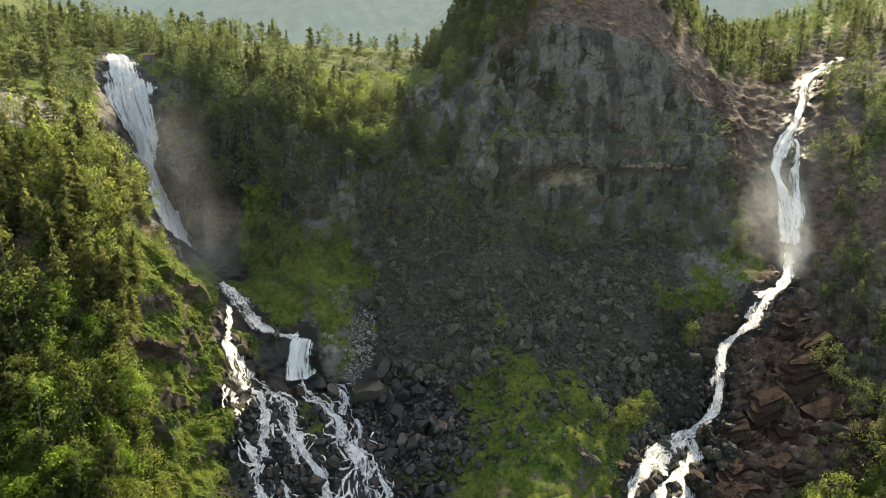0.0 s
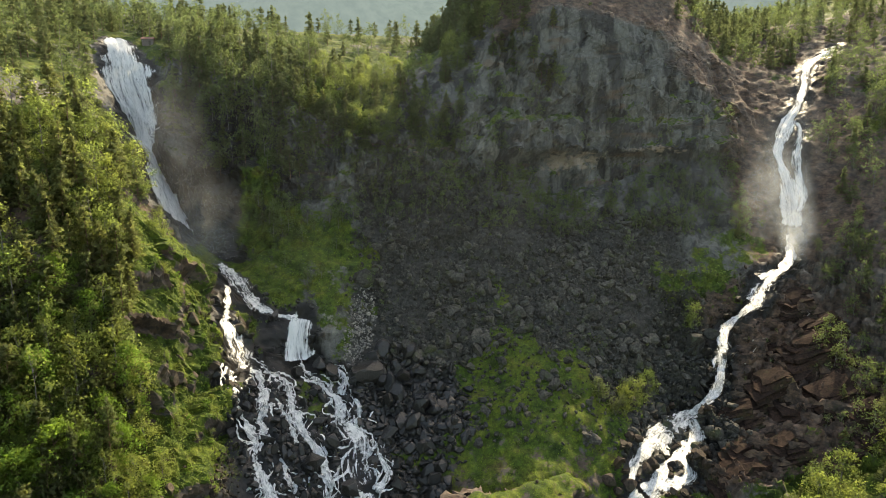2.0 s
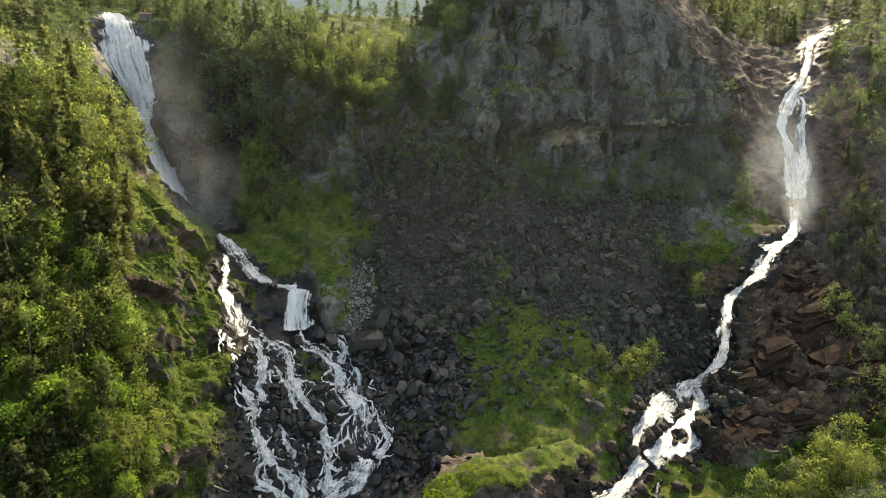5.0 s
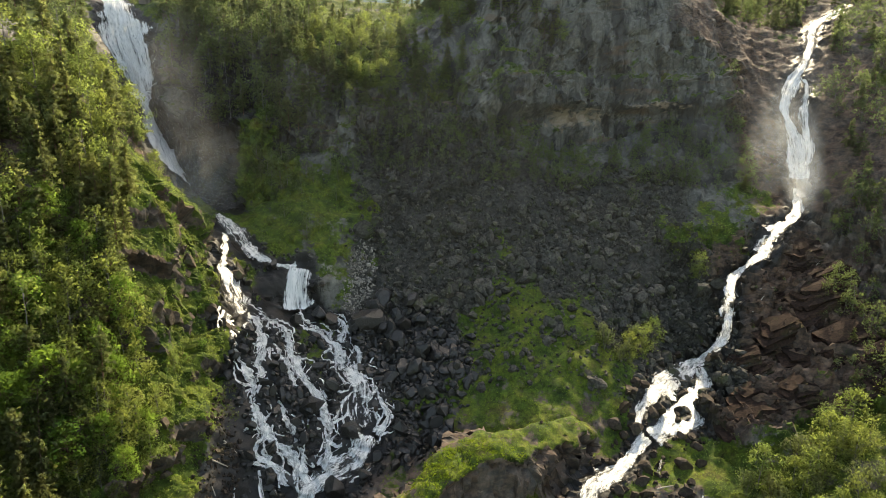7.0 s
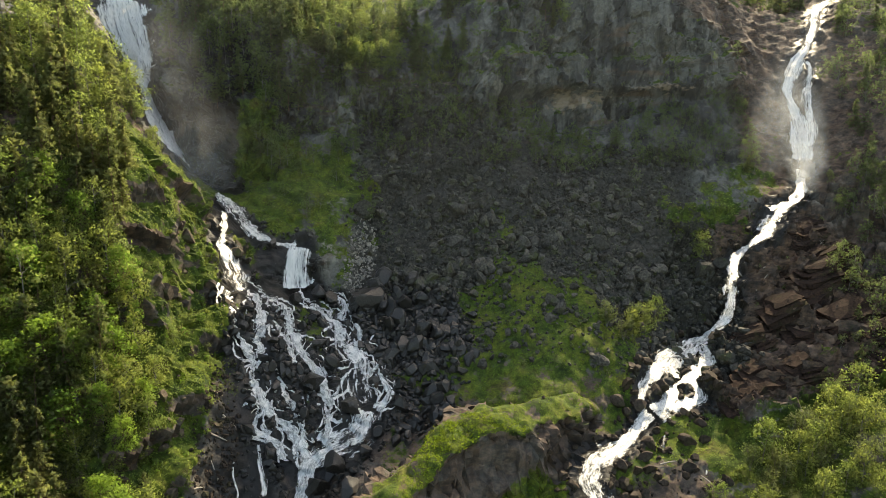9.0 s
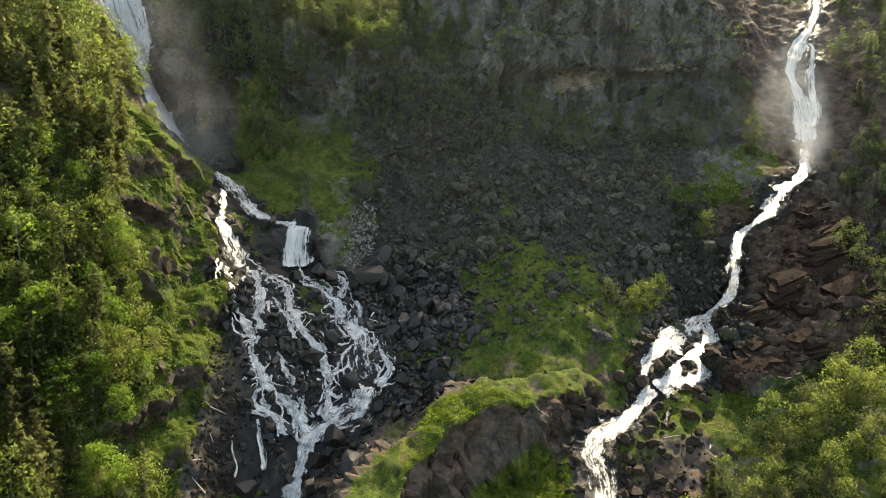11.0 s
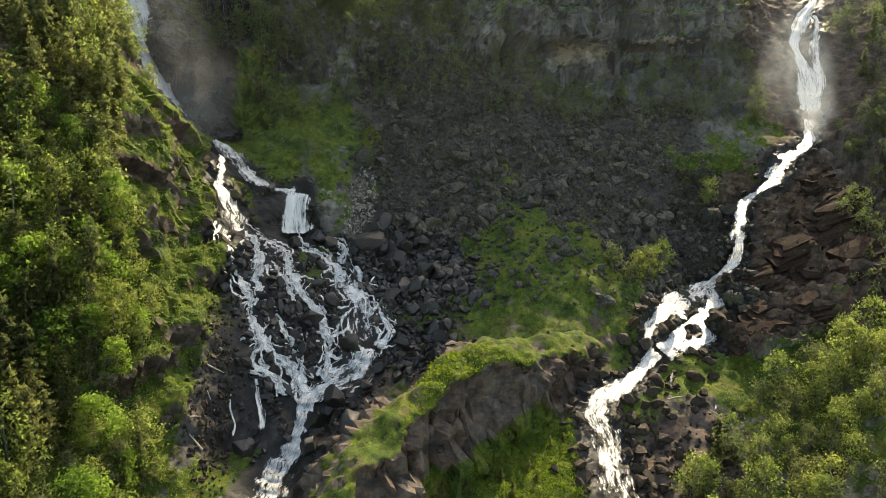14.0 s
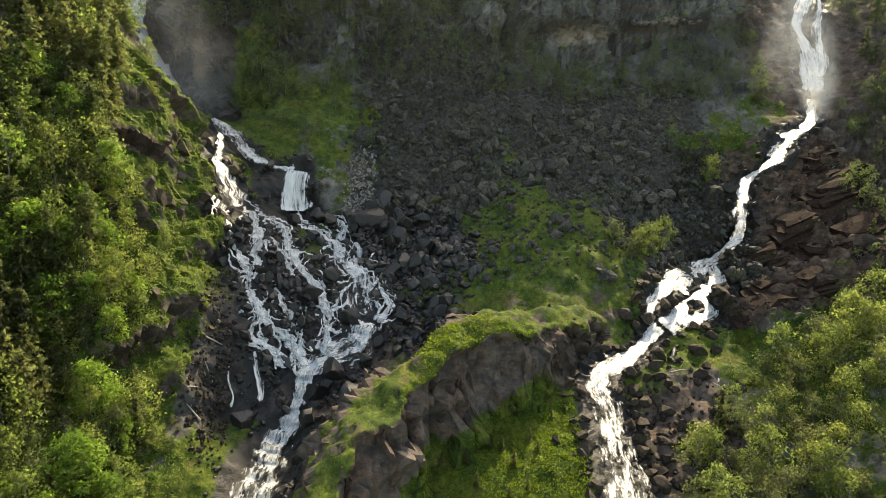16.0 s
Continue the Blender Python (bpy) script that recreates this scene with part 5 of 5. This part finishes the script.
def plant(kind, x, y, height, seed, place=None):
    r = np.random.default_rng(seed)
    if place is None:
        place = spots([x], [y])[0][0]
    turn = pose(0, 0, 0, r.normal() * 2.0, r.normal() * 2.0, r.uniform(0, 360))
    k = int(r.integers(0, len(KINDS[kind])))
    s = height / TALL[kind]
    m = Matrix.Translation((place[0], place[1], place[2] - 0.25)) @ turn @ Matrix.Diagonal((s * r.uniform(0.85, 1.15), s * r.uniform(0.85, 1.15), s, 1))
    if (kind, k) not in FIRST:
        tree = new(kind + ("_tree" if kind != "shrub" else ""))
        trunk, crown = KINDS[kind][k]
        part("trunk", trunk, tree)
        part("crown", crown, tree)
        tagged(tree, LABELS[kind], "shrub" if kind == "shrub" else "tree", "shrubs" if kind == "shrub" else kind + " trees")
        FIRST[(kind, k)] = tree
    else:
        tree = copy_thing(FIRST[(kind, k)], Matrix.Identity(4))
    tree.matrix_world = m


WOOD = {}


def add_to_wood(kind, height, seed, p):
    """Adds a tree to the joined far woods, by material."""
    r = np.random.default_rng(seed)
    s = height / TALL[kind]
    a = r.uniform(0, 6.28)
    turn = np.array([[math.cos(a), -math.sin(a), 0], [math.sin(a), math.cos(a), 0], [0, 0, 1]])
    for me in FAR_KINDS[kind][int(r.integers(0, len(FAR_KINDS[kind])))]:
        co = np.empty(len(me.vertices) * 3, np.float32)
        me.vertices.foreach_get("co", co)
        ix = np.empty(len(me.loops), np.int32)
        me.loops.foreach_get("vertex_index", ix)
        v = (co.reshape(-1, 3) * s) @ turn.T + p - (0, 0, 0.25)
        WOOD.setdefault(me.materials[0].name, []).append((v, ix.reshape(-1, 4)))


def grow(seed, n, x0, x1, y0, y1, chance, kinds, low, high, gap, limit, far=False):
    """Plants trees at random over a stretch of the plan, no nearer than gap to one another."""
    r = np.random.default_rng(seed)
    x, y = r.uniform(x0, x1, n), r.uniform(y0, y1, n)
    c = chance(x, y) * (field_at(FAR, x, y) > 2.2)
    keep = r.uniform(0, 1, n) < c
    x, y = x[keep], y[keep]
    places = spots(x, y)[0] if len(x) else []
    names, odds = zip(*kinds)
    odds = np.array(odds) / sum(odds)
    count = 0
    for k in range(len(x)):
        if count >= limit:
            break
        p = places[k]
        if any((q[0] - p[0]) ** 2 + (q[1] - p[1]) ** 2 + (q[2] - p[2]) ** 2 < gap * gap for q in TAKEN[-500:]):
            continue
        TAKEN.append(p)
        kind = names[int(r.choice(len(names), p=odds))]
        h = r.uniform(low, high) * (0.3 if kind == "shrub" else 0.72 if kind == "willow" else 1.0)
        if far:
            add_to_wood(kind, h, seed * 1000 + k, p)
        else:
            plant(kind, x[k], y[k], h, seed * 1000 + k, p)
        count += 1


TAKEN = []
ones = np.ones_like
# trees that stand out singly
for k, (kind, tx, ty, h) in enumerate((("maple", -76, 118, 12.5), ("maple", -71, 113, 11), ("maple", -80, 112, 12), ("maple", -67, 118, 8), ("birch", 75.5, 188, 8.5), ("willow", 43, 165, 7.5), ("birch", 50, 165, 7.5), ("birch", 54, 168, 8.5), ("willow", 47, 163, 6.5), ("birch", 58, 172, 8), ("willow", 51, 169, 7), ("spruce", -33, 229, 7), ("birch", -30, 232, 8), ("spruce", 98, 214, 5.5))):
    p = spots([tx], [ty])[0][0]
    TAKEN.append(p)
    plant(kind, tx, ty, h, 40 + k, p)
slab_off = lambda x, y: 1 - 1.0 * (blob(x, y, -121, 188, 16, 28) > 0.1)
grow(1, 6000, -135, -58, 96, 190, lambda x, y: (x < np.interp(y, (96, 120, 135, 150, 165, 185), (-67, -70, -71, -73.5, -78.5, -85))) * slab_off(x, y) * (1 - 0.5 * (blob(x, y, -77, 128, 10, 12) > 0.05)), (("spruce", 4), ("pine", 5), ("birch", 3)), 8.5, 15, 3.2, 260)
grow(2, 5000, -110, -50, 68, 140, lambda x, y: 1.0 * (x < -66 + 0.32 * (140 - y)), (("birch", 5), ("maple", 4), ("willow", 2), ("spruce", 0.6)), 6, 10.5, 2.6, 220)
grow(3, 5000, -84, -50, 88, 188, lambda x, y: np.where(y < 118, 0.45, 0.14), (("shrub", 7), ("willow", 0.6), ("birch", 0.8)), 3.5, 7, 1.5, 300)
grow(4, 2200, -190, -92, 230, 340, lambda x, y: 0.9 * (field_at(FAR, x, y) > np.where(x > -125, 8, 2)), (("spruce", 3), ("birch", 4), ("pine", 2)), 8, 13, 3.6, 190, True)
grow(5, 1800, -92, -46, 218, 262, lambda x, y: 0.8 * (field_at(FAR, x, y) > 10) * (field_at(STEEP, x, y) < 0.93), (("birch", 5), ("spruce", 3), ("pine", 2)), 7, 12, 3.0, 120, True)
grow(6, 1500, -50, 8, 226, 258, lambda x, y: 0.8 * (field_at(STEEP, x, y) < 0.93) * (1 - 0.9 * (blob(x, y, 2, 250, 15, 13) > 0)), (("birch", 4), ("spruce", 3), ("pine", 2)), 7, 11, 3.2, 75)
grow(7, 900, -100, 30, 262, 345, lambda x, y: 0.30 + 0.5 * (y > 300), (("pine", 4), ("birch", 4), ("spruce", 2), ("shrub", 4)), 6, 12, 6.5, 85, True)
grow(8, 1200, 0, 42, 246, 278, lambda x, y: 0.8 * ones(x), (("spruce", 3), ("pine", 4), ("birch", 1)), 7, 11, 3.4, 60)
grow(22, 1500, -8, 36, 276, 345, lambda x, y: 0.85 * (x < 36 - 0.12 * (y - 276)), (("spruce", 3), ("pine", 4), ("birch", 2)), 8, 12, 3.8, 90, True)
grow(9, 1400, 86, 150, 262, 335, lambda x, y: 0.85 * (y > 268 + 0.25 * (x - 86)), (("spruce", 5), ("pine", 3), ("birch", 2)), 8, 13, 4.0, 110, True)
grow(10, 2200, 118, 215, 120, 330, lambda x, y: 0.85 * (x > 126 + 0.35 * np.clip(y - 240, 0, 99)), (("birch", 6), ("spruce", 2), ("pine", 2)), 6, 11, 3.2, 190, True)
grow(17, 5000, 150, 300, 120, 440, lambda x, y: 0.9 * (x < 0.72 * y + 10), (("birch", 4), ("spruce", 4)), 8, 12, 4.4, 230, True)
grow(18, 2500, -230, -118, 90, 230, lambda x, y: 0.9 * slab_off(x, y), (("birch", 3), ("spruce", 4), ("pine", 2)), 9, 13, 3.8, 190, True)
grow(11, 3500, 34, 130, 78, 162, lambda x, y: 1.0 * (x > np.interp(y, (78, 92, 108, 124, 134, 143, 152, 165), (27, 32, 43, 56, 71, 86, 106, 130))), (("birch", 5), ("willow", 6), ("spruce", 0.4), ("shrub", 1)), 6.5, 11, 2.3, 270)
grow(12, 4200, -62, 104, 204, 234, lambda x, y: 0.75 * (y > np.interp(x, (-60, -20, 20, 60, 100), (203, 212, 214, 219, 214))), (("shrub", 2), ("birch", 5), ("spruce", 0.5)), 4, 7.0, 2.3, 380, True)
grow(19, 900, -24, 104, 222, 246, lambda x, y: 0.3 * ones(x), (("shrub", 2), ("birch", 2)), 3.5, 5.5, 3.0, 80, True)
grow(20, 700, -60, -18, 190, 212, lambda x, y: 0.4 * ones(x), (("shrub", 3), ("birch", 1)), 3.5, 6.5, 3.0, 45, True)
grow(13, 700, -5, 62, 140, 180, lambda x, y: 0.3 * (field_at(GRASS, x, y) > 0.4), (("shrub", 1),), 2.5, 6, 2.5, 45, True)
grow(14, 500, 58, 112, 165, 215, lambda x, y: 0.35 * ones(x), (("shrub", 5), ("birch", 1)), 3, 6, 3.0, 45, True)
grow(21, 1500, 92, 140, 146, 205, lambda x, y: 0.8 * (x > 94 + 0.4 * (y - 148)), (("birch", 4), ("willow", 3), ("spruce", 1), ("shrub", 2)), 5, 8.5, 3.0, 90, True)
grow(15, 700, -4, 30, 98, 126, lambda x, y: 0.8 * (field_at(GRASS, x, y) > 0.5), (("shrub", 3), ("spruce", 1.0)), 1.6, 3.8, 1.5, 75)
grow(16, 300, 30, 100, 258, 300, lambda x, y: 0.10 * ones(x), (("pine", 1), ("shrub", 1)), 3, 6, 6.0, 14)


for name, pieces in WOOD.items():
    v, f = joined(pieces)
    leafy = "bark" not in name
    tagged(new("woods", mesh_of("woods", v, f, bpy.data.materials[name])), ("foliage of the mixed woods on the plateau and upper slopes" if leafy else "trunks of the mixed woods on the plateau and upper slopes"), "woods", kind="stuff")


# ---- undergrowth ----
def build_undergrowth(name, label, n, x0, x1, y0, y1, chance, size, material, seed):
    r = np.random.default_rng(seed)
    x, y = scatter(r, n, x0, x1, y0, y1, chance)
    p, nrm = spots(x, y)
    k = np.repeat(np.arange(len(p)), 4)
    v, f = leaf_cards(r, p[k] + (0, 0, 0.12), (0.3, 0.3, 0.12), size, -0.6)
    return tagged(new(name, mesh_of(name, v, f, material)), label, "undergrowth", kind="stuff")


lush = lambda x, y: np.clip(field_at(GRASS, x, y) * 1.6 - 0.5, 0, 1) * (field_at(FAR, x, y) > 1.5)
build_undergrowth("undergrowth", "heather, ferns and bilberry on the wooded spur", 42000, -125, -48, 66, 190, lush, 0.22, BIRCH_LEAF, 1)
build_undergrowth("undergrowth", "grass and herbs on the slope between the streams", 24000, -60, 62, 96, 215, lush, 0.17, GRASS_BLADES, 2)
build_undergrowth("undergrowth", "ferns and herbs on the wooded bank", 16000, 48, 150, 76, 215, lush, 0.2, BIRCH_LEAF, 3)

build_undergrowth("undergrowth", "tall ferns and herbs on the slope under the ridge", 9000, -8, 34, 96, 130, lush, 0.26, GRASS_BLADES, 4)


# ---- spray that hangs by the falls, and veils that stand in for air haze ----
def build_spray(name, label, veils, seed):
    """Thin curved veils, of spray and of air haze: x, y, z of the middle, half width, half height, thickness."""
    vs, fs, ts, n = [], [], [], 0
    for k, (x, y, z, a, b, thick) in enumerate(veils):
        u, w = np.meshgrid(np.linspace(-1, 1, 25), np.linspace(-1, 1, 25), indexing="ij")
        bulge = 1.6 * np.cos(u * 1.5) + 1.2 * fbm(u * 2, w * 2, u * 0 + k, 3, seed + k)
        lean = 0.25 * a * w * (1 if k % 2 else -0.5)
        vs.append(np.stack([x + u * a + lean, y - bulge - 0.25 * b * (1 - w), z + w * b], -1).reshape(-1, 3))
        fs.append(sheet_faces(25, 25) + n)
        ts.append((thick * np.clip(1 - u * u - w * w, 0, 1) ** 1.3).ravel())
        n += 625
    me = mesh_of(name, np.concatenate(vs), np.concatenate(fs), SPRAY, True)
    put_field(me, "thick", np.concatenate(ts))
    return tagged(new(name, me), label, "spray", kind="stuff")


build_spray("spray", "pale spray drifting beside the tall waterfall", ((-80, 205, 92, 15, 34, 0.07), (-73, 199, 76, 14, 18, 0.15), (-84, 212, 108, 13, 28, 0.06), (-77, 201, 70, 12, 12, 0.15)), 1)
build_spray("spray", "sunlit spray round the stepped waterfall", ((110, 210, 84, 9, 17, 0.45), (102, 210, 88, 9, 18, 0.34), (114, 210, 74, 8, 11, 0.5), (106, 208, 102, 13, 20, 0.07)), 2)
# two broad sheets added to imitate backlit air haze over the whole cliff
build_spray("spray", "thin veils added to stand in for air haze before the cliff", ((-30, 196, 112, 120, 66, 0.011), (70, 192, 114, 120, 66, 0.011)), 3)


# ---- driftwood, a hut and poles ----
def log_material():
    m, t, bsdf = make("bleached_wood")
    t.links.new(mix(t, noise_of(t, 4.0, 5, 0.7, (1, 1, 0.2)), (0.13, 0.11, 0.09), (0.34, 0.30, 0.25)), bsdf.inputs["Base Color"])
    bsdf.inputs["Roughness"].default_value = 0.9
    return m


BLEACHED = log_material()


def driftwood(x, y, length, turn, seed):
    """A bleached trunk with stubs of its branches, lying on the stones."""
    r = np.random.default_rng(seed)
    half = 0.5 * length
    ends, _ = spots([x - math.cos(turn) * half, x, x + math.cos(turn) * half], [y - math.sin(turn) * half * 0.6, y, y + math.sin(turn) * half * 0.6])
    a, b = Vector(ends[0]) + Vector((0, 0, 0.55)), Vector(ends[2]) + Vector((0, 0, 0.45))
    mid = (a + b) / 2 + Vector((0, 0, r.uniform(-0.1, 0.15)))
    ob = new("driftwood_log")
    part("stem", mesh_of("stem", *tube([a, a.lerp(mid, 0.5), mid, mid.lerp(b, 0.5), b], [0.2, 0.19, 0.16, 0.13, 0.07], 8), BLEACHED, True), ob)
    for k in range(3):
        p = a.lerp(b, r.uniform(0.25, 0.9))
        q = p + Vector((r.normal() * 0.5, r.normal() * 0.5, r.uniform(0.2, 0.8)))
        part("branch_stub", mesh_of("branch_stub", *tube([p, p.lerp(q, 0.5), q], [0.06, 0.04, 0.02], 5), BLEACHED, True), ob)
    return tagged(ob, "bleached grey driftwood trunk stranded among the stones", "log", "driftwood")


for k, (x, y, length, turn) in enumerate(((-50, 129, 4.5, 0.5), (-49, 124, 3.6, 2.3), (-51, 119, 4.0, 1.1), (-48.5, 133, 3.2, -0.4), (-52, 136, 3.8, 0.9), (-49.5, 116, 3.0, 2.7), (88, 176, 7.0, 0.9), (92, 180, 5.5, 0.5), (84, 182, 4.5, 1.8), (50, 133, 4.2, 0.3), (57, 129, 3.6, 2.0), (40, 121, 3.8, 1.2), (108, 186, 6.0, 0.7))):
    driftwood(x, y, length, turn, 70 + k)


def plain(name, colour, rough=0.8):
    m, t, bsdf = make(name)
    dark = tuple(0.6 * c for c in colour)
    t.links.new(mix(t, noise_of(t, 2.5, 5, 0.7), dark, colour), bsdf.inputs["Base Color"])
    bsdf.inputs["Roughness"].default_value = rough
    return m


BOARD, ROOFING, POLE = plain("weathered_boards", (0.16, 0.13, 0.11)), plain("rusty_roofing", (0.25, 0.12, 0.09)), plain("tarred_wood", (0.09, 0.075, 0.06))


def box(sx, sy, sz, x=0, y=0, z=0):
    bm = bmesh.new()
    bmesh.ops.create_cube(bm, size=1.0, matrix=Matrix.Translation((x, y, z)) @ Matrix.Diagonal((sx, sy, sz, 1)))
    bmesh.ops.bevel(bm, geom=bm.edges[:], offset=0.03, segments=1, affect="EDGES")
    return bm


def bm_part(name, bm, material, parent, label=""):
    me = bpy.data.meshes.new(name)
    bm.to_mesh(me)
    bm.free()
    me.materials.append(material)
    return part(name, me, parent, label)


def hut(x, y):
    """A small boarded hut with a low pitched roof, beside the top of the fall."""
    p = spots([x], [y])[0][0]
    ob = new("small_hut")
    ob.matrix_world = pose(p[0], p[1], p[2] - 0.3, 0, 0, 12)
    bm_part("wall", box(4.2, 3.0, 2.6, 0, 0, 1.3), BOARD, ob)
    for s in (-1, 1):
        bm = box(4.8, 2.0, 0.12)
        bmesh.ops.transform(bm, matrix=Matrix.Translation((0, s * 0.85, 2.95)) @ Matrix.Rotation(-s * 0.42, 4, "X"), verts=bm.verts[:])
        bm_part("roof_pitch", bm, ROOFING, ob, "rusty red roof sheet")
    bm_part("door", box(0.9, 0.08, 1.9, 0.9, -1.53, 1.0), POLE, ob)
    return tagged(ob, "small weathered hut with a rusty roof beside the waterfall's top", "hut")


hut(-117, 272)


def utility_pole(x, y, tall):
    p = spots([x], [y])[0][0]
    ob = new("utility_pole")
    ob.matrix_world = Matrix.Translation(Vector(p) - Vector((0, 0, 0.4)))
    part("post", mesh_of("post", *tube([(0, 0, 0), (0, 0, tall * 0.5), (0, 0, tall)], [0.16, 0.14, 0.11], 8), POLE, True), ob)
    bm_part("crossarm", box(2.4, 0.14, 0.16, 0, 0, tall - 0.5), POLE, ob)
    for s in (-1.05, 0, 1.05):
        part("insulator", mesh_of("insulator", *tube([(s, 0, tall - 0.42), (s, 0, tall - 0.2), (s, 0, tall - 0.1)], [0.05, 0.07, 0.03], 6), PALE_STONE, True), ob)
    return tagged(ob, "dark wooden utility pole with a crossarm on the plateau", "pole", "utility poles")


utility_pole(-104, 322, 12)
utility_pole(-98, 326, 12)
